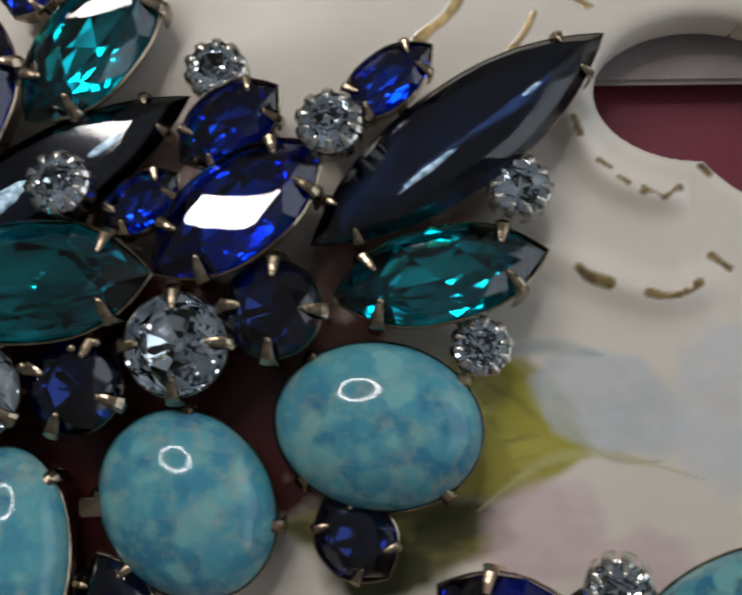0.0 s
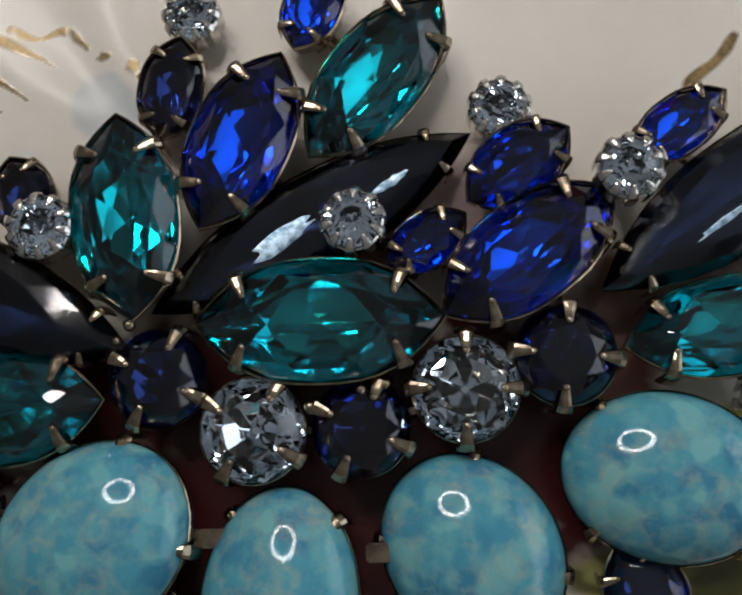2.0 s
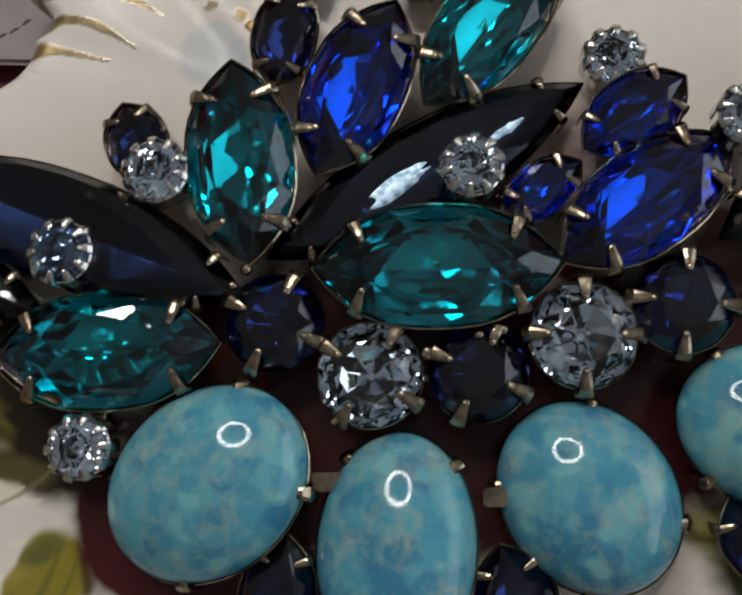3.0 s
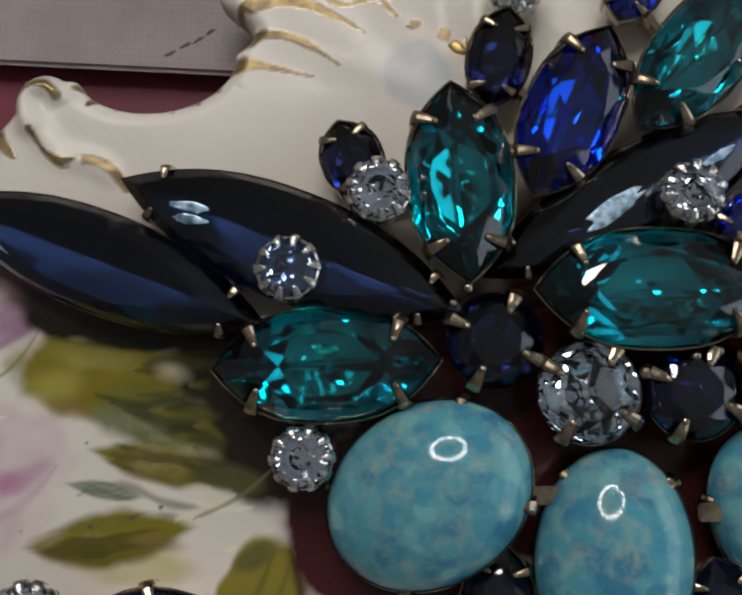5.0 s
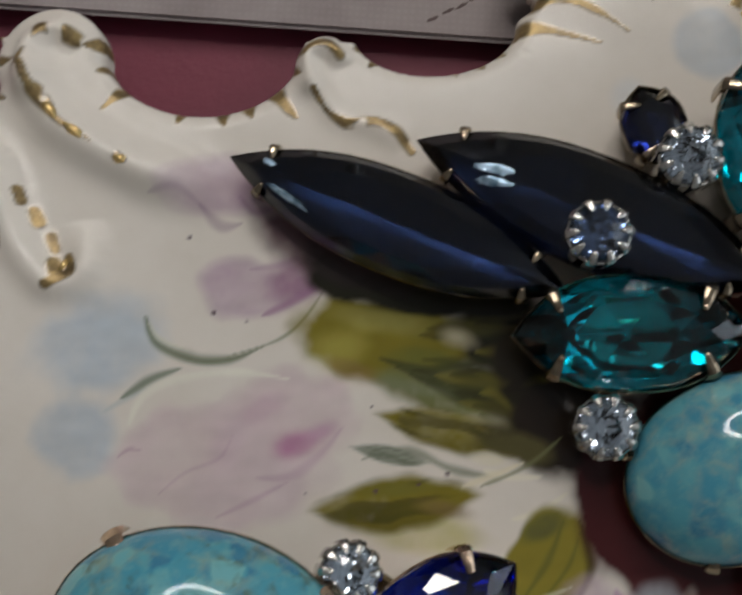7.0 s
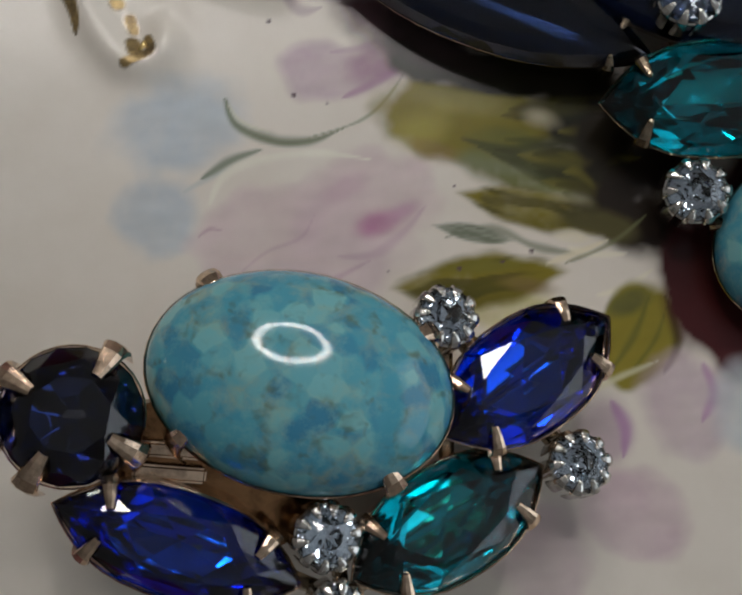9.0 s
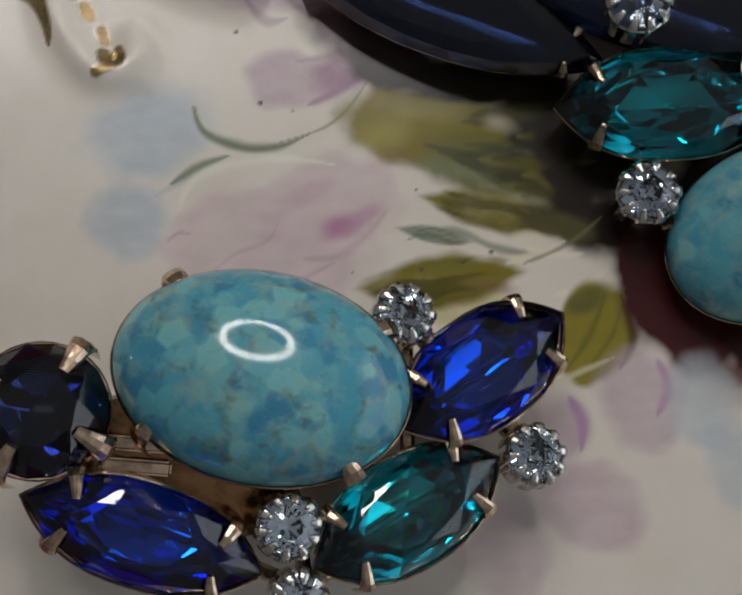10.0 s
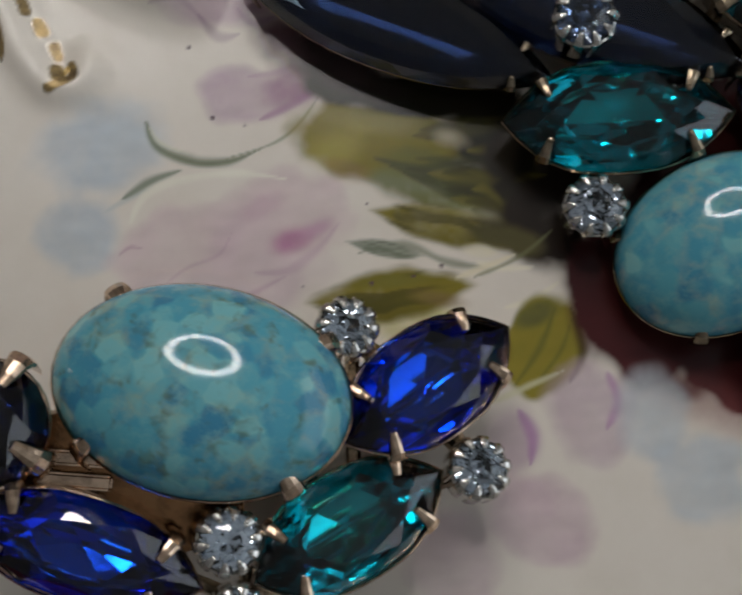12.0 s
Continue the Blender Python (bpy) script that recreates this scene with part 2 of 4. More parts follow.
def cut_stone(rings, name, color):
    """A faceted stone: the hull of its rings of corners, with foil behind the lower facets."""
    bm = bmesh.new()
    for ring in rings:
        for p in ring:
            bm.verts.new(p)
    bmesh.ops.convex_hull(bm, input=bm.verts)
    bmesh.ops.delete(bm, geom=[v for v in bm.verts if not v.link_faces], context="VERTS")
    bmesh.ops.dissolve_limit(bm, angle_limit=radians(1.5), verts=bm.verts, edges=bm.edges)
    bmesh.ops.recalc_face_normals(bm, faces=bm.faces)
    for face in bm.faces:
        face.material_index = 1 if face.normal.z < -0.08 else 0
    return finish(name, bm, STONE[color])


def rim_wall(outline, low, name, mat, wall=0.22, top=0.12, taper=0.9):
    """The open cup that holds a stone: a thin wall round its girdle."""
    bm = bmesh.new()
    count = len(outline)
    out = []
    for z, s, grow in ((low, taper, wall), (-0.1, 1.0, wall), (top, 1.0, wall), (top + 0.08, 1.0, wall * 0.5), (top, 1.0, 0.03), (-0.2, 1.0, 0.0), (low, taper, 0.0)):
        ring = []
        for x, y, _ in outline:
            v = Vector((x, y, 0))
            ring.append(bm.verts.new(v * s + v.normalized() * grow + Vector((0, 0, z))))
        out.append(ring)
    for a, b in zip(out, out[1:] + out[:1]):
        for k in range(count):
            bm.faces.new((a[k], a[(k + 1) % count], b[(k + 1) % count], b[k]))
    return finish(name, bm, mat)


CLAWS = {}


def claw(size, reach, low, mat):
    """A bent, tapered prong: broad at its foot outside the girdle, its rounded tip folded over the stone along -x."""
    key = (size, reach, low, mat.name)
    if key not in CLAWS:
        bm = bmesh.new()
        path = [((0.30, low), 1.3, 0.2), ((0.34, 0.0), 1.15, 0.2), ((0.28, 0.36), 1.0, 0.2), ((0.04, 0.60), 0.86, 0.2), ((-reach * 0.5, 0.76), 0.66, 0.17), ((-reach, 0.86), 0.44, 0.12)]
        rings = []
        for (x, z), w, thick in path:
            w, thick = w * size, thick * size
            zz = z * size if z > 0 else z
            lift = Vector((0.45, 0, 1)).normalized() * thick if z > 0.5 else Vector((1, 0, 0.3)).normalized() * thick
            base = Vector((x * size, 0, zz))
            side = Vector((0, w / 2, 0))
            rings.append([bm.verts.new(base - side), bm.verts.new(base + side), bm.verts.new(base + side * 0.85 + lift * 0.7), bm.verts.new(base + side * 0.35 + lift * 1.1), bm.verts.new(base - side * 0.35 + lift * 1.1), bm.verts.new(base - side * 0.85 + lift * 0.7)])
        for a, b in zip(rings, rings[1:]):
            for k in range(6):
                bm.faces.new((a[k], a[(k + 1) % 6], b[(k + 1) % 6], b[k]))
        bm.faces.new(rings[0][::-1])
        bm.faces.new(rings[-1])
        if mat is not PALE_GOLD:
            tip = bmesh.ops.create_icosphere(bm, subdivisions=2, radius=0.2 * size)["verts"]
            bmesh.ops.scale(bm, vec=(1.1, 1.1, 0.75), verts=tip)
            bmesh.ops.translate(bm, vec=(-reach * 0.95 * size, 0, 0.94 * size), verts=tip)
        CLAWS[key] = finish("prong", bm, mat)
    return CLAWS[key]


def prongs(stone, spots, size, reach, low, mat=None):
    """Prongs at (x, y, turn) round a stone, in its own frame."""
    me = claw(size, reach, low, mat or GOLD)
    for x, y, turn in spots:
        put("prong", me, stone, place(x, y, 0, 0, 0, turn))


SETTINGS = {}


def note(thing, x, y, z, low):
    SETTINGS.setdefault(thing.name, []).append((x, y, z, low))


def seat(x, y, z, lean, roll, pitch, turn):
    """The pose of a stone; lean: degrees by which its face tips towards +x and towards +y."""
    return place(x, y, z, -lean[1], lean[0], 0) @ pose(0, 0, 0, roll, -pitch, turn)


def local(thing, m):
    return thing.matrix_basis.inverted() @ m


def navette_stone(thing, color, x, y, z, length, width, turn, pitch=0.0, roll=0.0, lean=(0, 0)):
    metal = METAL[thing.name.split(".")[0]]
    w = width
    deep = -min(0.40 * w, z + 0.9)
    rings = [boat(length, w, 16, 1.0, 0.05), boat(length, w, 16, 1.0, -0.12), boat(length, w, 8, 0.80, 0.13 * w, 0.5), boat(length, w, 8, 0.62, 0.19 * w), boat(length, w, 8, 0.6, deep * 0.58, 0.5), keel(length, deep, (-0.45, 0.0, 0.45))]
    m = seat(x, y, z, lean, roll, pitch, turn)
    ob = put("navette_stone", cut_stone(rings, "navette_stone", color), thing, local(thing, m), f"faceted {COLOR_WORDS[color]} pointed oval glass stone in a gold cup")
    put("bezel", rim_wall(boat(length, w, 40), -max(z - 0.7, 0.8), "bezel", metal, 0.2, 0.12, 0.8), ob)
    spots = []
    for sx in (1, -1):
        for sy in (1, -1):
            px, py = length / 2 * 0.66, w / 2 * (1 - 0.66**2.8)
            spots.append((sx * px, sy * py, sy * (90 - sx * 22)))
    size = 0.66 if length < 9 else 0.95
    prongs(ob, spots, size, 1.15, deep * 0.7, metal)
    note(thing, x, y, z, deep)
    return ob


def long_navette_stone(thing, color, x, y, z, length, width, turn, pitch=0.0, roll=0.0, lean=(0, 0)):
    metal = METAL[thing.name.split(".")[0]]
    deep = -min(0.24 * width, z + 0.9)
    rings = [boat(length, width, 32, 1.0, 0.0, 0, 2.4), boat(length, width, 32, 1.0, -0.2, 0, 2.4), boat(length, width, 24, 0.88, 0.12 * width, 0.5, 2.4), boat(length, width, 20, 0.66, 0.2 * width, 0, 2.4), boat(length, width, 8, 0.74, deep * 0.5, 0.5, 2.4), keel(length, deep, (-0.8, -0.45, 0.1, 0.5, 0.8))]
    m = seat(x, y, z, lean, roll, pitch, turn)
    ob = put("long_navette_stone", cut_stone(rings, "long_navette_stone", color), thing, local(thing, m), "long pointed dark navy blue glass stone, almost black")
    put("bezel", rim_wall(boat(length, width, 48, 1, 0, 0, 2.4), -max(z - 0.8, 0.8), "bezel", metal, 0.1, -0.05, 0.86), ob)
    u = 0.78
    spots = []
    for sx in (1, -1):
        for sy in (1, -1):
            px, py = length / 2 * u, width / 2 * (1 - u**2.4)
            spots.append((sx * px, sy * py, sy * 90 - sx * sy * 18))
    prongs(ob, spots, 0.7, 0.75, deep * 0.8, metal)
    note(thing, x, y, z, deep)
    return ob


def crown_height(x, y, length, width):
    """The height of a long stone's crown over its girdle."""
    low, high = 0.0, 1.0
    for _ in range(24):
        mid = (low + high) / 2
        u = abs(x) / (mid * length / 2)
        inside = u < 1 and abs(y) < mid * width / 2 * (1 - u**2.4)
        low, high = (low, mid) if inside else (mid, high)
    return width * float(np.interp(high, (0.66, 0.88, 1.0), (0.2, 0.12, 0.0)))


def worn_spot(stone, length, width, x, y, along, across, turn, seed):
    """A ragged pale place where the foil of a long stone has worn."""
    rng = random.Random(seed)
    bm = bmesh.new()
    c, s = math.cos(radians(turn)), math.sin(radians(turn))
    shares = [1 + rng.uniform(-0.3, 0.18) for _ in range(18)]
    rings = []
    for scale, lift in ((1.0, 0.015), (0.8, 0.035), (0.4, 0.045)):
        ring = []
        for k in range(18):
            a = 2 * math.pi * k / 18
            px, py = along / 2 * math.cos(a) * scale * shares[k], across / 2 * math.sin(a) * scale * shares[(k * 5) % 18]
            qx, qy = x + px * c - py * s, y + px * s + py * c
            ring.append(bm.verts.new((qx, qy, crown_height(qx, qy, length, width) + lift)))
        rings.append(ring)
    for a, b in zip(rings, rings[1:]):
        for k in range(18):
            bm.faces.new((a[k], a[(k + 1) % 18], b[(k + 1) % 18], b[k]))
    bm.faces.new(rings[-1])
    part("worn_spot", bm, WORN, stone, "pale worn spot in the foil")


def round_stone(thing, color, x, y, z, size, tilt_x=0.0, tilt_y=0.0):
    metal = METAL[thing.name.split(".")[0]]
    deep = -min(0.42 * size, z + 0.9)
    rings = [oval(size, size, 16, 1.0, 0.05), oval(size, size, 16, 1.0, -0.1), oval(size, size, 8, 0.80, 0.13 * size, 0.5), oval(size, size, 8, 0.56, 0.20 * size), oval(size, size, 8, 0.64, deep * 0.60, 0.5), oval(size, size, 8, 0.07, deep)]
    turn = (x * 37 + y * 53) % 45
    m = place(x, y, z, tilt_x, tilt_y, turn)
    ob = put("round_stone", cut_stone(rings, "round_stone", color), thing, local(thing, m), f"round faceted {COLOR_WORDS[color]} rhinestone with gold prongs")
    put("bezel", rim_wall(oval(size, size, 32), -max(min(z - 0.7, 3.0), 0.8), "bezel", metal, 0.12, 0.0, 0.8), ob)
    prongs(ob, [(size / 2 * math.cos(a), size / 2 * math.sin(a), math.degrees(a)) for a in (math.pi / 4 + k * math.pi / 2 for k in range(4))], 1.05 if size < 6.5 else 1.4, 0.95, deep * 0.7, metal)
    note(thing, x, y, z, deep)
    return ob


def chaton_stone(thing, color, x, y, z, size, tilt_x=0.0, tilt_y=0.0):
    s = size * 0.84
    deep = -min(0.45 * size, z + 0.9)
    rings = [oval(s, s, 16, 1.0, 0.05), oval(s, s, 16, 1.0, -0.1), oval(s, s, 10, 0.80, 0.15 * s, 0.5), oval(s, s, 10, 0.42, 0.24 * s), oval(s, s, 8, 0.6, deep * 0.5, 0.5), oval(s, s, 4, 0.05, deep * 0.9)]
    turn = (x * 31 + y * 17) % 45
    m = place(x, y, z, tilt_x, tilt_y, turn)
    ob = put("chaton_stone", cut_stone(rings, "chaton_stone", color), thing, local(thing, m), "small clear rhinestone in a beaded silver-toned cup")
    put("cup", rim_wall(oval(s, s, 24), deep, "cup", SILVER, 0.2, -0.02, 0.7), ob)
    prongs(ob, [(s / 2 * math.cos(a), s / 2 * math.sin(a), math.degrees(a)) for a in (k * math.pi / 5 for k in range(10))], 0.65, 0.6, deep * 0.8, SILVER)
    note(thing, x, y, z, deep)
    return ob


def cabochon_stone(thing, color, x, y, z, length, width, turn, pitch=0.0, roll=0.0, lean=(0, 0)):
    metal = METAL[thing.name.split(".")[0]]
    high = 0.33 * width
    bm = bmesh.new()
    rings, count = [], 64
    for k in range(0, 17):
        a = math.pi / 2 * k / 16
        s, h = math.cos(a) ** 0.92, math.sin(a) ** 1.05 * high
        if k == 16:
            rings.append([bm.verts.new((0, 0, high))])
        else:
            rings.append([bm.verts.new(p) for p in oval(length, width, count, s, h)])
    low = [bm.verts.new(p) for p in oval(length, width, count, 0.97, -0.8)]
    for a, b in zip([low] + rings[:-2], rings[:-1]):
        for k in range(count):
            bm.faces.new((a[k], a[(k + 1) % count], b[(k + 1) % count], b[k]))
    for k in range(count):
        bm.faces.new((rings[-2][k], rings[-2][(k + 1) % count], rings[-1][0]))
    bm.faces.new(low[::-1])
    m = seat(x, y, z, lean, roll, pitch, turn)
    ob = put("cabochon_stone", finish("cabochon_stone", bm, TURQUOISE[thing.name.split(".")[0]], True), thing, local(thing, m), "oval domed turquoise blue stone mottled with ochre")
    put("bezel", rim_wall(oval(length, width, 48), -1.4, "bezel", metal, 0.12, 0.2), ob)
    spots = []
    for a in (0.75, math.pi - 0.75, math.pi + 0.9, -0.75):
        px, py = length / 2 * math.cos(a), width / 2 * math.sin(a)
        spots.append((px, py, math.degrees(math.atan2(py / width, px / length))))
    prongs(ob, spots, 1.3 if metal is PALE_GOLD else 0.95, 0.7, -1.2, metal)
    note(thing, x, y, z, -1.4)
    return ob


# ---- table and lamp ----
def slab(name, x0, x1, y0, y1, z0, z1, mat, label, category):
    bm = bmesh.new()
    box(bm, x0, x1, y0, y1, z0, z1)
    return tagged(put(name, finish(name, bm, mat)), label, category, kind="structure")


TABLE = -8.0
slab("table_top", -450, 450, -350, 520, TABLE - 22, TABLE, leather_material(), "burgundy leather-like covering under the plate", "table top")
PLASTER, CEILING = wall_material("beige_plaster", (0.66, 0.63, 0.59)), wall_material("white_ceiling_paint", (0.82, 0.82, 0.81))
BOARDS, TIMBER = wall_material("brown_floor", (0.16, 0.10, 0.06)), wall_material("dark_timber", (0.10, 0.06, 0.035))
slab("floor", -1600, 1600, -1600, 1600, -780, -750, BOARDS, "plain brown floor of the room", "floor")
slab("ceiling", -1600, 1600, -1600, 1600, 1650, 1700, CEILING, "plain white ceiling of the room", "ceiling")
slab("wall_south", -1600, 1600, -1680, -1600, -750, 1650, PLASTER, "plain beige wall of the room", "wall")
slab("wall_north", -1600, 1600, 1600, 1680, -750, 1650, PLASTER, "plain beige wall of the room", "wall")
for y0, y1, z0, z1 in ((-1680, 1680, -750, 150), (-1680, 1680, 1250, 1650), (-1680, -1200, 150, 1250), (1200, 1680, 150, 1250)):
    slab("wall_east", 1600, 1680, y0, y1, z0, z1, PLASTER, "plain beige wall round an assumed wide window", "wall")
slab("wall_west", -1680, -1600, -1680, 1680, -750, 1650, PLASTER, "plain beige wall of the room", "wall")
for x, y in ((-420, -320), (420, -320), (-420, 490), (420, 490)):
    slab("table_leg", x - 22, x + 22, y - 22, y + 22, -750, TABLE - 22, TIMBER, "dark timber table leg standing on the floor", "table leg")

# fill light added at an assumed, unseen window to lift the room's bounce
area = bpy.data.lights.new("added_fill_light", "AREA")
area.shape, area.size, area.size_y, area.energy, area.color = "RECTANGLE", 2.4, 1.1, 10.0, (0.86, 0.93, 1.0)
new("added_fill_light", area).matrix_basis = look((1.64, 0, 0.7), (0, 0, 1.1))


def ring_lamp(eye, target, across, tube_radius, strength):
    mat = bpy.data.materials.new("lamp_glow")
    mat.use_nodes = True
    nodes = mat.node_tree.nodes
    nodes.remove(nodes["Principled BSDF"])
    glow = nodes.new("ShaderNodeEmission")
    glow.inputs[0].default_value = (1.0, 0.96, 0.925, 1)
    glow.inputs[1].default_value = strength
    mat.node_tree.links.new(glow.outputs[0], nodes["Material Output"].inputs[0])
    bm = bmesh.new()
    rings = []
    for k in range(64):
        a = 2 * math.pi * k / 64
        c = Vector((math.cos(a), math.sin(a), 0))
        rings.append([bm.verts.new(c * (across / 2 + tube_radius * math.cos(b)) + Vector((0, 0, tube_radius * math.sin(b)))) for b in (2 * math.pi * n / 12 for n in range(12))])
    for a, b in zip(rings, rings[1:] + rings[:1]):
        for n in range(12):
            bm.faces.new((a[n], b[n], b[(n + 1) % 12], a[(n + 1) % 12]))
    m = look([v * MM for v in eye], [v * MM for v in target])
    lamp = new("ring_lamp")
    lamp.matrix_basis = m
    tagged(lamp, "white ring-shaped lamp over the table, switched on", "lamp")
    put("glowing_ring", finish("glowing_ring", bm, mat, True), lamp, Matrix(), "glowing white ring")
    edge = Vector(eye) + Vector((0, across / 2 * 0.8 + 8, across / 2 * 0.55))
    bm = bmesh.new()
    tube(bm, [edge, edge + Vector((0, 40, 6)), (eye[0], 385, 220), (eye[0], 400, 110), (eye[0], 400, TABLE + 6)], 4.5, 10)
    put("arm", finish("arm", bm, SILVER, True), lamp, m.inverted())
    bm = bmesh.new()
    bmesh.ops.create_cone(bm, cap_ends=True, segments=48, radius1=56, radius2=52, depth=12, matrix=Matrix.Translation((eye[0], 400, TABLE + 6)))
    put("base", finish("base", bm, SILVER), lamp, m.inverted(), "round weighted base")
    return lamp


ring_lamp((-36, 185, 258), (0, 0, 0), 144, 6.4, 26.0)

# ---- linen-covered book behind the plate ----
book = new("book")
book.matrix_basis = place(0, 22.9, TABLE, 0, 0, -3.78)
tagged(book, "closed book with a soiled grey linen cover lying on burgundy", "book")
LINEN = linen_material()
bm = bmesh.new()
box(bm, -105, 105, 0, 150, 1.5, 2.2)
bmesh.ops.bevel(bm, geom=bm.edges[:], offset=0.3, segments=3, affect="EDGES")
part("cover", bm, LINEN, book)
bm = bmesh.new()
box(bm, -102, 102, 5, 147, 0.0, 1.46)
bmesh.ops.translate(bm, vec=(0, 0, 0.02), verts=bm.verts)
part("pages", bm, wall_material("aged_paper", (0.55, 0.48, 0.38)), book)


SOIL = wall_material("brown_soil", (0.12, 0.085, 0.08))
for n, (sx, sy) in enumerate(((-28.0, 26.1), (-26.9, 26.7), (-25.9, 27.1), (-25.0, 27.7))):
    bm = bmesh.new()
    rim = [bm.verts.new(((0.75 + 0.25 * math.sin(3 * k + n)) * math.cos(k * math.pi / 6) * 0.6, (0.75 + 0.25 * math.cos(5 * k + n)) * math.sin(k * math.pi / 6) * 0.2, 0.0)) for k in range(12)]
    top = bm.verts.new((0, 0, 0.02))
    for k in range(12):
        bm.faces.new((rim[k], rim[(k + 1) % 12], top))
    part("scuff", bm, SOIL, book, "brown scuff mark", book.matrix_basis.inverted() @ place(sx, sy, TABLE + 2.21, 0, 0, 30))


# ---- painted porcelain plate ----
def value_noise(x, y, cell, seed):
    rng = np.random.RandomState(seed)
    table = rng.rand(64, 64)
    u, v = x / cell + 500, y / cell + 500
    i, j = np.floor(u).astype(int), np.floor(v).astype(int)
    a, b = u - i, v - j
    a, b = a * a * (3 - 2 * a), b * b * (3 - 2 * b)
    i0, i1, j0, j1 = i % 64, (i + 1) % 64, j % 64, (j + 1) % 64
    return (table[i0, j0] * (1 - a) + table[i1, j0] * a) * (1 - b) + (table[i0, j1] * (1 - a) + table[i1, j1] * a) * b


def step(lo, hi, v):
    t = np.clip((v - lo) / (hi - lo), 0, 1)
    return t * t * (3 - 2 * t)


def ellipse(x, y, cx, cy, rx, ry, turn=0.0):
    c, s = math.cos(radians(turn)), math.sin(radians(turn))
    u, v = (x - cx) * c + (y - cy) * s, -(x - cx) * s + (y - cy) * c
    return u / rx, v / ry


def away(x, y, cx, cy, rx, ry, turn=0.0):
    """About how far a place lies outside an ellipse, in millimetres; negative within."""
    u, v = ellipse(x, y, cx, cy, rx, ry, turn)
    d = np.hypot(u, v)
    return (d - 1) * d / np.maximum(np.hypot(u / rx, v / ry), 1e-6)


def along(x, y, points):
    """The distance from a broken line and how far along it (0 to 1) the nearest place is."""
    best, at = np.full(x.shape, 1e9), np.zeros(x.shape)
    count = len(points) - 1
    for n, ((ax, ay), (bx, by)) in enumerate(zip(points, points[1:])):
        t = np.clip(((x - ax) * (bx - ax) + (y - ay) * (by - ay)) / ((bx - ax) ** 2 + (by - ay) ** 2), 0, 1)
        d = np.hypot(x - ax - t * (bx - ax), y - ay - t * (by - ay))
        at = np.where(d < best, (n + t) / count, at)
        best = np.minimum(best, d)
    return best, at


def smooth_line(points, steps=6):
    """A rounded line through a few places."""
    pts = [points[0]] + list(points) + [points[-1]]
    out = []
    for p0, p1, p2, p3 in zip(pts, pts[1:], pts[2:], pts[3:]):
        for k in range(steps):
            t = k / steps
            out.append(tuple(0.5 * (2 * b + (c - a) * t + (2 * a - 5 * b + 4 * c - d) * t * t + (3 * b - a - 3 * c + d) * t ** 3) for a, b, c, d in zip(p0, p1, p2, p3)))
    return out + [points[-1]]


def plate_inside(x, y):
    """How far a place lies within the plate's outline, in millimetres."""
    d = 22.4 - y
    # upright fan on the rim
    fan = np.minimum(x + 22.3 - 1.2 * np.sin((y - 24.0) * 1.1), 60 - x)
    d = np.maximum(d, fan)
    # scallops between the scrolls
    d = np.minimum(d, away(x, y, -43.6, 22.2, 6.9, 5.1))
    d = np.minimum(d, away(x, y, -27.9, 23.6, 5.6, 3.5, 3))
    d = np.minimum(d, away(x, y, -62.0, 20.0, 5.0, 5.6, 20))
    # scroll ends
    d = np.maximum(d, -away(x, y, -35.2, 20.2, 2.1, 2.6))
    d = np.maximum(d, -away(x, y, -53.8, 20.6, 3.6, 4.0, -20))
    # opening in the rim
    hole = np.minimum(away(x, y, 46.5, 18.2, 6.9, 4.7, -4), away(x, y, 53.0, 15.5, 8.5, 6.0, -25))
    d = np.minimum(d, hole)
    # far outline of the whole plate
    return np.minimum(d, -away(x, y, -2.0, -18.0, 92.0, 66.0))


RIDGES = [
    # line, height, half width
    (((-54.6, 18.4), (-54.9, 21.4), (-53.0, 22.6), (-51.6, 21.2)), 0.9, 0.9),
    (((-54.4, 19.0), (-52.6, 16.2), (-49.6, 14.3), (-46.0, 12.7), (-41.0, 11.4)), 1.5, 1.6),
    (((-36.0, 19.0), (-36.2, 21.2), (-34.6, 21.6), (-33.9, 20.2)), 0.7, 0.7),
    (((-35.6, 19.2), (-34.0, 17.0), (-31.5, 16.2), (-29.6, 14.9)), 0.35, 0.8),
    (((-56.5, 13.5), (-55.0, 8.6), (-52.4, 5.4), (-50.2, 6.2), (-50.6, 9.6)), 0.8, 1.2),
    (((37.6, 16.5), (39.4, 13.0), (42.2, 11.2), (45.0, 11.0)), 0.8, 1.0),
    (((35.5, 8.2), (39.2, 5.9), (43.2, 4.6), (47.0, 6.2)), 0.7, 1.2),
]


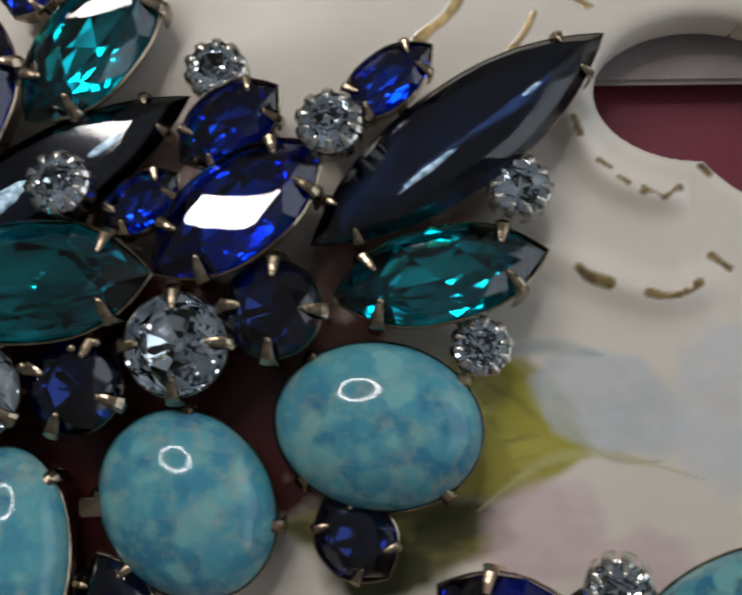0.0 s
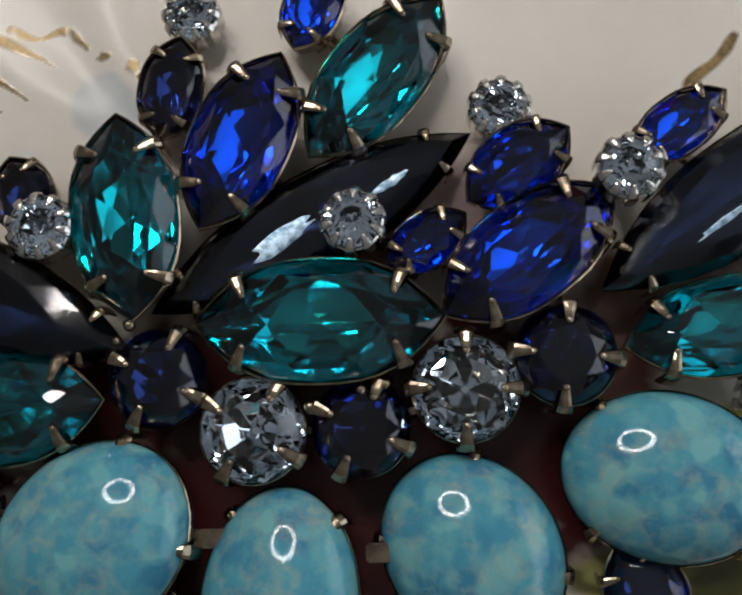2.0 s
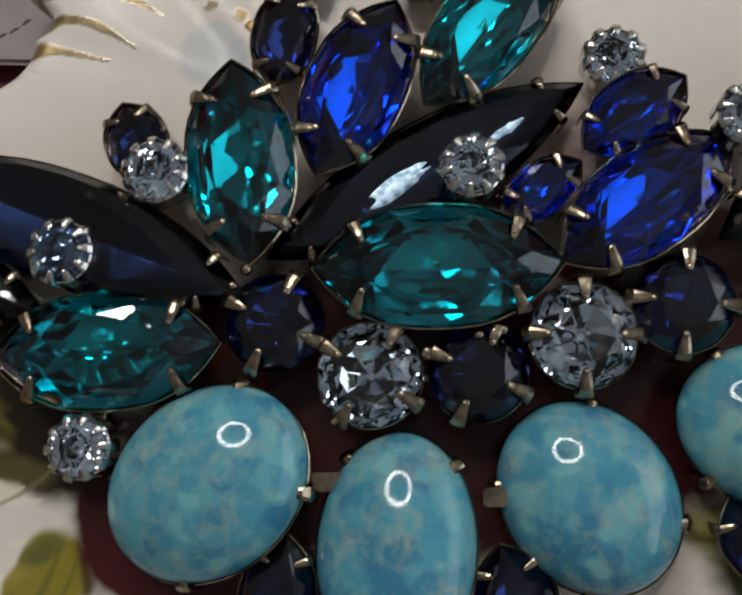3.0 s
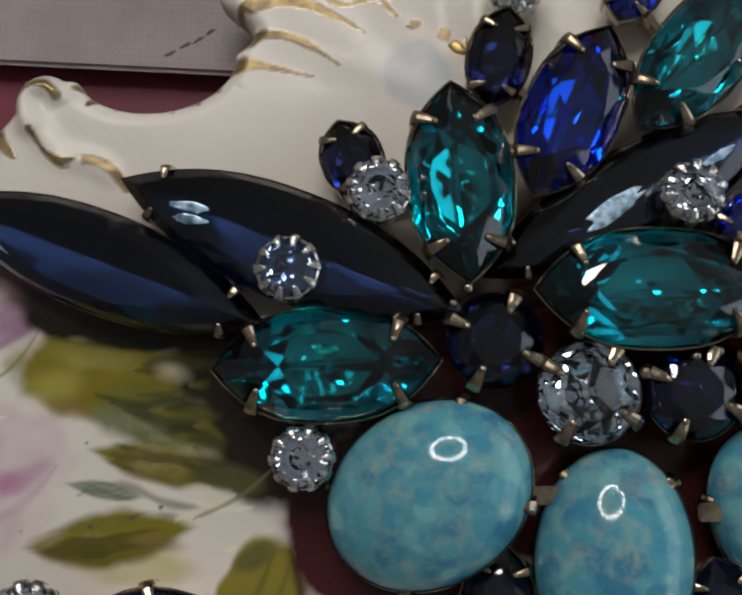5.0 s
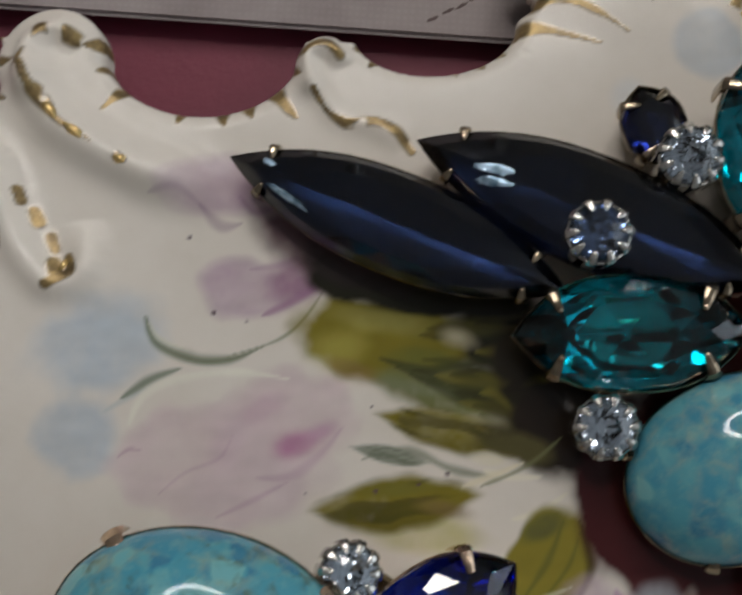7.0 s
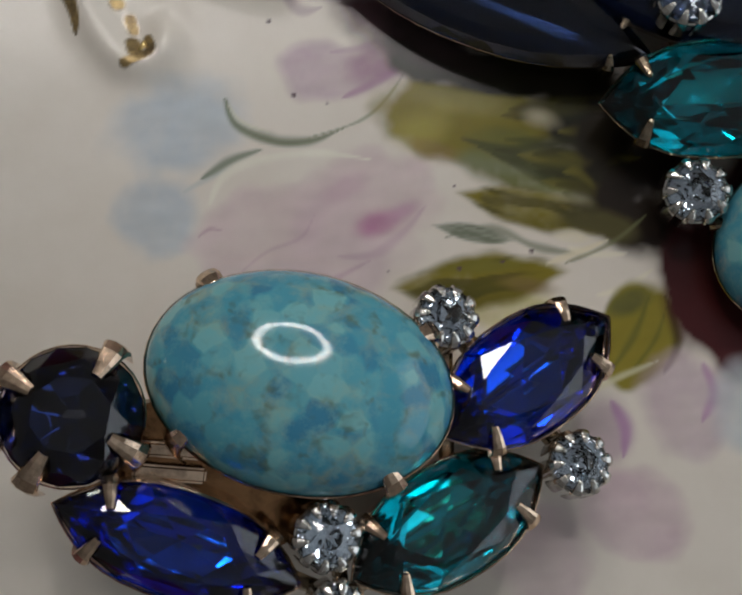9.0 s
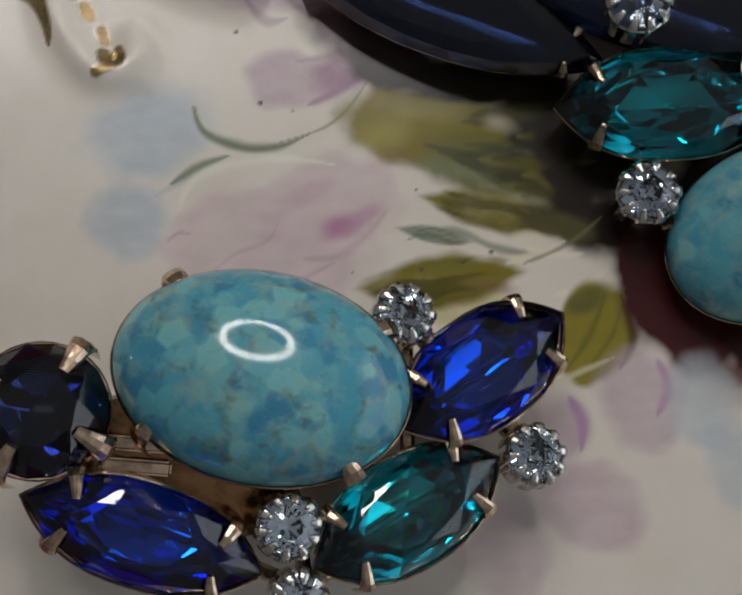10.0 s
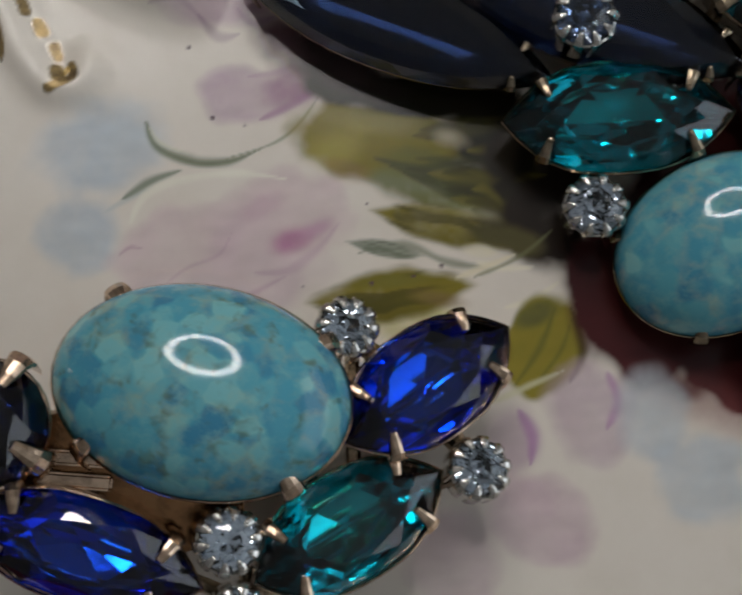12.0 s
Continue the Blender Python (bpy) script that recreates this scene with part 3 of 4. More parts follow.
def plate_height(x, y):
    z = 0.010 * np.maximum(0, -x - 40) ** 1.8 * step(30, 0, np.abs(y - 5)) + 0.0006 * np.maximum(0, -y - 30) ** 2
    z = z - 1.9 * np.exp(-(((x - 10) / 28) ** 2 + ((y - 1) / 16) ** 2)) - 1.7 * step(8, 34, x)
    for line, high, half in RIDGES:
        d, at = along(x, y, smooth_line(line))
        z = z + high * np.exp(-(d / half) ** 2) * step(0, 0.15, at + 0.12) * step(1.0, 0.75, at)
    # flutes of the fan
    d, _ = ellipse(x, y, -4.0, 14.0, 1, 1)
    angle = np.arctan2(y - 14.0, x + 4.0)
    z = z + 0.14 * np.cos(angle * 13) * step(20.5, 25, y) * step(-26, -20, x) * step(2, -6, x)
    return z - 0.5 * step(22, 32, y)


PETAL_BLUE, LILAC, ROSE, MAGENTA = (0.50, 0.555, 0.60), (0.50, 0.38, 0.45), (0.64, 0.525, 0.535), (0.48, 0.22, 0.36)
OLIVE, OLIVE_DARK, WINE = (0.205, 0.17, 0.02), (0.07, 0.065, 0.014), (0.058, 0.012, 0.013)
INK = (0.10, 0.06, 0.08)


class Painting:
    """Brush work on the glaze: each stroke tints the places that it covers."""

    def __init__(self, x, y):
        self.x, self.y = x, y
        self.color = np.tile(np.array((0.735, 0.685, 0.615)), (len(x), 1))
        self.gold = np.zeros(len(x))
        self.wobble = value_noise(x, y, 1.6, 3) - 0.5 + 0.2 * (value_noise(x, y, 0.6, 4) - 0.5)
        self.wash = value_noise(x, y, 2.6, 5) * 0.5 + value_noise(x, y, 0.9, 6) * 0.3 + value_noise(x, y, 0.35, 7) * 0.2

    def tint(self, mask, color):
        self.color += (np.array(color) - self.color) * mask[:, None]

    def petal(self, cx, cy, rx, ry, turn, color, strength=0.8, soft=0.35, edge=0.0):
        u, v = ellipse(self.x, self.y, cx, cy, rx, ry, turn)
        soft = min(soft * 1.15, 0.9)
        d = np.hypot(u, v) + 0.28 * self.wobble
        mask = step(1.05, 1.05 - soft, d) * strength * (0.55 + 0.6 * self.wash)
        if edge:
            mask = mask + 0.6 * edge * np.exp(-((d - 0.9) / 0.08) ** 2)
        self.tint(np.clip(mask, 0, 1), color)

    def leaf(self, cx, cy, length, width, turn, color, dark, strength=0.95, veins=True):
        u, v = ellipse(self.x, self.y, cx, cy, length / 2, width / 2, turn)
        inside = 1 - np.minimum(np.abs(u), 1.2) ** 2 - np.abs(v) + 0.25 * self.wobble
        mask = step(-0.06, 0.38, inside)
        self.tint(np.clip(mask * strength * (0.8 + 0.5 * self.wash), 0, 1), color)
        if veins:
            streak = value_noise(u * 2.2 + 40 + self.wobble, v * 5.0 + turn + 1.5 * self.wobble, 1.0, 8)
            self.tint(mask * step(0.4, 0.85, streak) * 0.75, dark)
            self.tint(mask * step(0.2, -0.9, v) * 0.45, dark)

    def stroke(self, points, width, color, strength=0.9, taper=True):
        d, at = along(self.x, self.y, smooth_line(points))
        w = width * (np.sin(np.pi * np.clip(at * 0.9 + 0.07, 0, 1)) if taper else 1.0) * (0.8 + 0.7 * self.wobble)
        self.tint(step(w * 1.15, w * 0.1, d) * strength, color)

    def gilt(self, points, width, taper=False, broken=0.0):
        d, at = along(self.x, self.y, smooth_line(points))
        w = width * (np.clip(1.15 - at, 0, 1) if taper else 1.0) * (0.85 + 0.9 * self.wobble)
        mask = step(w, w * 0.6, d)
        if broken:
            mask = mask * step(broken - 0.06, broken + 0.06, value_noise(self.x, self.y, 0.9, 12))
        self.gold = np.maximum(self.gold, mask)

    def dots(self, places, size, color=INK):
        for px, py in places:
            self.tint(step(size, size * 0.4, np.hypot(self.x - px, self.y - py) + 0.1 * self.wobble), color)


def paint_plate(x, y):
    p = Painting(x, y)
    # blue petals and their stems
    p.petal(-49.2, 1.4, 5.2, 3.7, 15, PETAL_BLUE, 1.0, 0.4)
    p.petal(-47.6, 2.4, 2.2, 1.6, -20, (0.50, 0.56, 0.60), 0.6, 0.7)
    p.petal(-50.2, -4.5, 3.3, 3.1, 20, PETAL_BLUE, 1.0, 0.4)
    p.stroke(((-48.6, -2.9), (-47.0, -1.9), (-45.6, -1.2)), 0.35, (0.5, 0.55, 0.55), 0.6)
    p.stroke(((-46.2, 3.3), (-45.4, 1.6), (-42.9, 0.6), (-40.6, 0.7), (-38.6, 1.5)), 0.62, (0.15, 0.18, 0.11))
    p.stroke(((-46.0, 3.0), (-45.2, 1.9), (-43.4, 1.2)), 0.25, (0.62, 0.62, 0.5), 0.8)
    p.stroke(((-40.8, 0.9), (-37.6, 2.0), (-35.8, 3.6), (-34.2, 6.2)), 0.25, (0.22, 0.25, 0.16), 0.75)
    p.stroke(((-47.5, -2.0), (-45.6, -0.7), (-43.6, 0.1)), 0.5, (0.20, 0.24, 0.18))
    # lilac petals
    p.petal(-39.9, 5.2, 3.4, 2.2, -6, LILAC, 0.9, 0.35, 0.15)
    p.petal(-36.4, 6.2, 3.0, 2.2, 20, (0.36, 0.22, 0.30), 1.1, 0.6)
    p.stroke(((-38.6, 3.6), (-36.6, 4.6), (-34.0, 6.4)), 0.6, (0.34, 0.18, 0.30), 0.7)
    p.stroke(((-39.6, 6.6), (-37.6, 6.9), (-35.8, 7.6)), 0.35, (0.4, 0.26, 0.36), 0.5)
    p.petal(-41.8, 12.0, 4.4, 2.2, 6, LILAC, 0.85, 0.4, 0.15)
    p.petal(-38.4, 11.2, 3.4, 1.8, -20, (0.36, 0.24, 0.32), 0.85, 0.6)
    # next two: shade cast below the long stones, painted on as purple brown
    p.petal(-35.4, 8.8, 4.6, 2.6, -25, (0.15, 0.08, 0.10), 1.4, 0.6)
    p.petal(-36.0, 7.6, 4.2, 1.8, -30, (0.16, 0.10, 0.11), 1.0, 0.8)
    p.stroke(((-46.2, 11.4), (-44.4, 11.8), (-42.8, 10.6)), 0.6, (0.34, 0.24, 0.32), 0.4)
    p.stroke(((-43.0, 10.8), (-41.6, 9.4), (-40.2, 9.6)), 0.6, (0.30, 0.20, 0.28), 0.5)
    p.stroke(((-40.4, 11.4), (-39.4, 10.4), (-38.0, 10.8)), 0.6, (0.26, 0.16, 0.24), 0.55)
    # rose
    p.petal(-42.6, -5.4, 5.8, 3.8, 10, ROSE, 0.9, 0.3, 0.16)
    p.petal(-37.4, -3.2, 5.4, 3.6, 12, ROSE, 0.9, 0.3, 0.18)
    p.petal(-38.6, -7.6, 5.6, 2.6, 18, (0.64, 0.53, 0.55), 0.85, 0.4, 0.16)
    p.petal(-36.2, -4.6, 2.3, 1.2, 18, MAGENTA, 0.85, 0.7)
    p.petal(-34.6, -3.8, 1.6, 0.9, 25, (0.50, 0.28, 0.42), 0.7, 0.7)
    p.petal(-38.4, -2.4, 2.2, 1.0, 30, (0.58, 0.42, 0.48), 0.7, 0.7)
    p.petal(-40.6, -4.6, 1.4, 2.4, -20, (0.60, 0.47, 0.52), 0.6, 0.8)
    p.stroke(((-44.8, -8.0), (-43.2, -6.6), (-41.0, -5.6), (-40.2, -4.0)), 0.3, (0.46, 0.30, 0.40), 0.35)
    p.stroke(((-41.2, -9.4), (-38.8, -8.2), (-36.6, -7.0)), 0.4, (0.44, 0.26, 0.38), 0.4)
    p.stroke(((-38.6, -6.8), (-36.4, -6.6), (-34.4, -5.0), (-33.2, -3.4)), 0.5, (0.46, 0.28, 0.40), 0.4)
    p.stroke(((-47.6, -5.8), (-46.8, -5.2), (-46.0, -5.3)), 0.25, (0.44, 0.28, 0.36), 0.6)
    p.stroke(((-46.9, -3.6), (-46.0, -1.7), (-43.4, -0.5), (-40.0, -0.1), (-36.6, -0.5)), 0.55, (0.80, 0.78, 0.68), 0.9)
    # olive leaves with moss green and umber; near-black petals include the brooch's painted-in shade
    p.petal(-30.2, 2.3, 6.9, 3.1, -4, OLIVE, 1.6, 0.4, 0.1)
    p.petal(-33.6, 1.6, 2.6, 1.8, 20, (0.40, 0.36, 0.08), 0.7, 0.7)
    p.petal(-30.6, 3.4, 4.6, 1.1, -6, (0.36, 0.33, 0.10), 0.7, 0.7)
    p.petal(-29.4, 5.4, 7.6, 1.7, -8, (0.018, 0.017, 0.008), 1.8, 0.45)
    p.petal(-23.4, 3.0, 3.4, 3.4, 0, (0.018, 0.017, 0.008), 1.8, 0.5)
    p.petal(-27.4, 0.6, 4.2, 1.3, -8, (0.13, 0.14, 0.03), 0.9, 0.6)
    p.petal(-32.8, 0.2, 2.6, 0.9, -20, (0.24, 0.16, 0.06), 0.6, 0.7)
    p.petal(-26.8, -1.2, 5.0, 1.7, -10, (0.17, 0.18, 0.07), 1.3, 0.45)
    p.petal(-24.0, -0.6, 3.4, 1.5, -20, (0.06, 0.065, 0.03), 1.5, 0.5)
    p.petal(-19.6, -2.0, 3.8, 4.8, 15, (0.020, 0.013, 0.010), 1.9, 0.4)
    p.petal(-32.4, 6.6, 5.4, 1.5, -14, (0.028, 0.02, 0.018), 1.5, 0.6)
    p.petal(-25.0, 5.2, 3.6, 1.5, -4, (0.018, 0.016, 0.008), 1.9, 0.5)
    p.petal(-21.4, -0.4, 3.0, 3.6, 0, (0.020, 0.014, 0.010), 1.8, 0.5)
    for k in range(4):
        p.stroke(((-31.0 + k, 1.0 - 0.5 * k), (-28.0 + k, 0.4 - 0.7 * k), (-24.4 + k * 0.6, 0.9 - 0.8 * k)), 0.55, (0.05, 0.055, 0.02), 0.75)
    # brush marks that run out of the dark patch of umber and painted shade
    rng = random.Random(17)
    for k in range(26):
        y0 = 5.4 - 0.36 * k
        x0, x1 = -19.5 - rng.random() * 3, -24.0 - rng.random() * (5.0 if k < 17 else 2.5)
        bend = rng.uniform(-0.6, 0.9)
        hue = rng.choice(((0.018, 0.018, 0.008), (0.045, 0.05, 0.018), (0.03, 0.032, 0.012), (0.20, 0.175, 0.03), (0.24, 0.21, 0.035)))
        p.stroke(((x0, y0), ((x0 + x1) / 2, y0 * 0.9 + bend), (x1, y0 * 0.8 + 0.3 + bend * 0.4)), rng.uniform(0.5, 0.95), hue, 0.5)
    p.leaf(-26.2, -3.6, 11.0, 2.8, -12, OLIVE, OLIVE_DARK)
    # next five: dark patches by the brooch, part umber, part its shade painted on
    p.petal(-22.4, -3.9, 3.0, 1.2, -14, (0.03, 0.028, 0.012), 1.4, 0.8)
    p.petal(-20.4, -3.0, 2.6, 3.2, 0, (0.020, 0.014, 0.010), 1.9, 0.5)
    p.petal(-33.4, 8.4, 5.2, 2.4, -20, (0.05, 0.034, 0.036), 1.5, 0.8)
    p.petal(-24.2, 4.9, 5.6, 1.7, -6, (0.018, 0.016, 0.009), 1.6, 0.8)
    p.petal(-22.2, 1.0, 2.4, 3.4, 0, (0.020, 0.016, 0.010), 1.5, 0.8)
    p.petal(-26.0, 2.5, 1.7, 0.95, -18, (0.62, 0.56, 0.38), 1.0, 0.8)
    p.petal(-28.6, -0.9, 3.4, 0.7, -10, (0.20, 0.22, 0.13), 0.8, 0.8)
    p.stroke(((-31.9, -5.4), (-29.0, -4.8), (-26.2, -5.9), (-23.4, -6.3)), 0.55, (0.20, 0.22, 0.15), 0.75)
    p.stroke(((-24.2, -5.9), (-22.6, -6.3), (-20.4, -6.2)), 0.5, (0.82, 0.78, 0.64), 0.85)
    p.stroke(((-22.4, -8.9), (-20.6, -8.3), (-18.9, -7.1)), 0.42, (0.80, 0.76, 0.62), 0.8)
    p.petal(-22.0, -4.4, 3.0, 1.3, -15, (0.09, 0.08, 0.03), 1.4, 0.6)
    p.leaf(-30.2, -5.1, 5.6, 1.3, -10, (0.28, 0.30, 0.24), (0.15, 0.17, 0.12))
    p.petal(-24.0, -5.2, 1.6, 0.6, -5, (0.76, 0.71, 0.55), 0.9, 0.6)
    p.petal(-28.0, -9.8, 5.2, 1.5, -4, (0.50, 0.47, 0.20), 0.8, 0.5)
    p.leaf(-29.7, -8.1, 11.6, 4.0, 7, OLIVE, OLIVE_DARK)
    p.petal(-29.6, -7.2, 3.2, 0.7, 8, (0.17, 0.16, 0.03), 0.8, 0.7)
    p.petal(-26.6, -8.4, 2.4, 0.7, -10, (0.20, 0.14, 0.05), 0.7, 0.7)
    p.petal(-20.0, -11.2, 2.7, 3.6, -20, (0.25, 0.21, 0.03), 1.5, 0.3, 0.15)
    p.stroke(((-18.4, -13.6), (-17.5, -11.6), (-18.2, -8.8)), 0.7, (0.06, 0.055, 0.015), 0.8)
    p.petal(-20.4, -9.2, 2.2, 1.0, 25, (0.10, 0.11, 0.04), 0.9, 0.7)
    p.stroke(((-21.8, -13.8), (-20.2, -11.4), (-19.2, -8.8)), 0.4, (0.13, 0.13, 0.03), 0.7)
    p.stroke(((-20.4, -13.6), (-18.9, -11.6), (-18.2, -9.6)), 0.3, (0.13, 0.13, 0.03), 0.6)
    p.stroke(((-25.6, -7.0), (-23.6, -6.2), (-21.8, -5.4)), 0.4, (0.76, 0.70, 0.52), 0.8)
    p.stroke(((-23.4, -15.0), (-21.0, -13.9), (-18.8, -12.9)), 0.5, (0.64, 0.62, 0.42), 0.7)
    p.stroke(((-24.4, -6.9), (-21.6, -5.6), (-19.2, -3.6)), 0.3, (0.16, 0.17, 0.08), 0.7)
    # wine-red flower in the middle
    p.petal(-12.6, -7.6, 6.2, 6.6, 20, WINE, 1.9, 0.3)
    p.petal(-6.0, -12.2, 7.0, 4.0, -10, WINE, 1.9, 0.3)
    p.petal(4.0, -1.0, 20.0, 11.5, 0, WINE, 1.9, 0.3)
    # next three: brooch shade between the stones, painted on as wine-brown
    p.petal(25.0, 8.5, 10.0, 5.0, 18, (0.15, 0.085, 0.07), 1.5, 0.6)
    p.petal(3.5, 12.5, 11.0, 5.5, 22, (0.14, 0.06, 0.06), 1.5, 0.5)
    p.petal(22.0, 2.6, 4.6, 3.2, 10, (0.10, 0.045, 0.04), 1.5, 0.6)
    p.petal(10.0, -15.4, 7.0, 3.0, 15, (0.22, 0.04, 0.05), 0.9, 0.4)
    p.petal(13.0, 15.5, 3.6, 4.6, 0, (0.40, 0.26, 0.28), 0.8, 0.7)
    p.petal(-9.8, -14.8, 6.0, 2.2, -22, (0.26, 0.08, 0.08), 0.5, 0.7)
    # lilac and blue petals below the flower
    p.petal(-17.2, -15.6, 3.0, 3.6, 10, LILAC, 0.75, 0.35, 0.1)
    p.stroke(((-16.0, -13.0), (-15.4, -14.8), (-16.2, -16.6)), 0.8, (0.44, 0.24, 0.42), 0.7)
    p.petal(-22.0, -17.2, 2.2, 2.4, 0, LILAC, 0.75, 0.4)
    p.stroke(((-21.6, -15.4), (-20.8, -17.0), (-20.9, -18.8)), 0.7, (0.42, 0.22, 0.42), 0.75)
    p.petal(-20.0, -22.2, 3.6, 3.0, -20, (0.56, 0.43, 0.48), 0.9, 0.3, 0.12)
    p.petal(-25.6, -24.8, 3.2, 3.8, 0, (0.59, 0.48, 0.51), 0.8, 0.4, 0.08)
    p.petal(-13.2, -15.6, 2.6, 3.4, 0, PETAL_BLUE, 0.8, 0.4)
    p.petal(-10.4, -19.4, 3.4, 3.4, 0, PETAL_BLUE, 0.8, 0.35)
    p.petal(-1.0, -17.4, 7.0, 3.2, 8, (0.44, 0.50, 0.54), 0.8, 0.4)
    # right-hand group
    p.leaf(33.0, -1.6, 11.5, 6.0, -38, (0.40, 0.37, 0.06), (0.26, 0.25, 0.06))
    p.leaf(31.4, -5.4, 12.0, 4.4, 6, (0.40, 0.37, 0.08), (0.22, 0.2, 0.05))
    p.leaf(25.0, -9.0, 16.0, 6.0, -6, (0.25, 0.24, 0.06), (0.07, 0.07, 0.03))
    p.petal(30.2, -4.6, 3.2, 2.4, -30, (0.36, 0.33, 0.07), 1.5, 0.4)
    p.petal(28.6, -8.6, 4.0, 2.0, 10, (0.07, 0.07, 0.025), 1.4, 0.6)
    p.petal(24.0, -11.4, 5.0, 2.4, 0, (0.06, 0.06, 0.025), 1.5, 0.6)
    p.petal(38.8, -1.8, 5.0, 3.6, -25, PETAL_BLUE, 0.85, 0.22, 0.1)
    p.petal(47.0, -3.0, 5.2, 6.0, 10, (0.60, 0.63, 0.67), 0.85, 0.25, 0.1)
    p.stroke(((32.6, 1.8), (35.0, 2.0), (38.6, 1.2)), 0.9, (0.28, 0.36, 0.38), 0.6)
    p.stroke(((36.0, -3.2), (38.4, -5.2), (41.8, -5.6)), 0.3, (0.42, 0.42, 0.3), 0.7)
    p.stroke(((30.0, -8.0), (34.0, -5.4), (38.0, -4.9), (44.0, -6.8)), 0.5, (0.52, 0.50, 0.25), 0.6)
    p.petal(34.0, -9.4, 4.6, 3.2, 8, (0.60, 0.46, 0.50), 0.8, 0.3, 0.12)
    p.petal(39.4, -12.0, 4.2, 2.6, 10, (0.60, 0.45, 0.49), 0.75, 0.35, 0.1)
    # pale blue leaves on the rim
    p.petal(-9.8, 22.2, 2.4, 2.6, 30, PETAL_BLUE, 0.8, 0.3)
    p.petal(-14.8, 18.4, 1.8, 1.6, 0, (0.62, 0.66, 0.69), 0.6, 0.5)
    p.petal(9.0, 21.0, 3.6, 6.0, -30, (0.60, 0.52, 0.52), 0.5, 0.6)
    p.dots(((-41.8, 3.7), (-39.6, 3.2), (-31.4, -2.1), (-28.3, -6.9), (-26.5, -6.2), (-31.0, -7.4), (-35.4, -7.7), (-43.6, 8.6)), 0.17)
    # uneven load of the brush
    laid = np.clip(np.abs(p.color - np.array((0.735, 0.685, 0.615))).sum(1) / 0.35, 0, 1)
    brush = 0.5 * value_noise(x * 0.6 + y, y * 1.6 - x * 0.5, 1.7, 21) + 0.5 * value_noise(x * 0.7 - y, y * 1.4 + x * 0.3, 0.9, 22) - 0.5
    p.color *= (1 + 0.18 * laid * brush)[:, None]
    # gilding: teeth along the scallops
    for turn, size in ((186, 0.9), (204, 0.6), (225, 2.0), (261, 0.9), (284, 1.0), (299, 1.0), (316, 2.5), (336, 0.7), (350, 0.6)):
        a = radians(turn)
        cx, cy = -43.6 + 6.9 * math.cos(a), 22.2 + 5.1 * math.sin(a)
        p.gilt(((cx, cy), (cx + size * math.cos(a), cy + size * 1.1 * math.sin(a))), 0.42 + 0.24 * size, True)
    for k in range(9):
        a = radians(190 + 19 * k)
        cx, cy = -27.9 + 5.6 * math.cos(a), 23.6 + 3.5 * math.sin(a)
        size = (0.5, 0.5, 0.9, 0.4, 0.3, 0.4, 0.4, 0.3, 0.3)[k]
        p.gilt(((cx, cy), (cx + size * math.cos(a), cy + size * math.sin(a))), 0.5, True)
    for k in range(5):
        a = radians(-70 + 24 * k)
        cx, cy = -62.0 + 5.2 * math.cos(a), 20.0 + 5.6 * math.sin(a)
        p.gilt(((cx, cy), (cx + 1.2 * math.cos(a), cy + 1.0 * math.sin(a))), 0.6, True)
    # fan strokes
    p.gilt(((-22.4, 24.6), (-20.0, 25.2), (-17.6, 24.6), (-15.0, 22.9)), 0.7, True)
    p.gilt(((-22.4, 23.0), (-20.0, 22.9), (-16.6, 22.1)), 0.75, True)
    p.gilt(((-21.2, 27.2), (-18.0, 27.4), (-15.4, 26.4), (-13.4, 25.2)), 0.7, True)
    p.gilt(((-22.0, 25.6), (-21.8, 27.0), (-20.6, 27.8)), 0.5)
    p.gilt(((-20.6, 29.6), (-17.6, 28.8)), 0.35, False, 0.45)
    p.gilt(((-16.4, 28.0), (-14.6, 27.2), (-12.8, 27.8), (-11.2, 26.4)), 0.42, False, 0.25)
    p.gilt(((-10.4, 25.8), (-7.6, 24.8), (-5.4, 23.4)), 0.5, False, 0.45)
    p.gilt(((2.0, 28.5), (5.5, 29.5), (9.5, 29.0)), 0.5)
    # scroll lines
    p.gilt(((-35.7, 18.6), (-34.8, 17.2), (-33.4, 16.4), (-31.6, 16.6), (-30.2, 15.9), (-29.2, 14.6)), 0.42, False, 0.2)
    p.gilt(((-36.8, 19.8), (-36.6, 21.2), (-35.2, 21.9), (-34.1, 21.0)), 0.4, False, 0.42)
    p.gilt(((-55.2, 19.8), (-55.0, 21.6), (-53.8, 22.6), (-51.8, 21.8)), 0.6, False, 0.42)
    p.gilt(((-54.8, 19.6), (-54.0, 18.0)), 0.42, False, 0.35)
    p.gilt(((-53.8, 17.8), (-52.2, 15.9), (-50.0, 14.6)), 0.75, True, 0.15)
    p.gilt(((-48.2, 13.5), (-47.8, 13.3)), 0.4)
    p.gilt(((-58.2, 11.4), (-56.8, 10.4), (-55.9, 8.6), (-55.7, 7.0)), 1.0, True, 0.1)
    for gx, gy in ((-54.6, 11.0), (-53.5, 9.6), (-52.3, 7.9), (-52.0, 6.3)):
        p.gilt(((gx - 0.15, gy + 0.35), (gx + 0.15, gy - 0.35)), 0.55)
    p.gilt(((-51.2, 7.0), (-51.0, 6.0), (-52.4, 5.2)), 0.4)
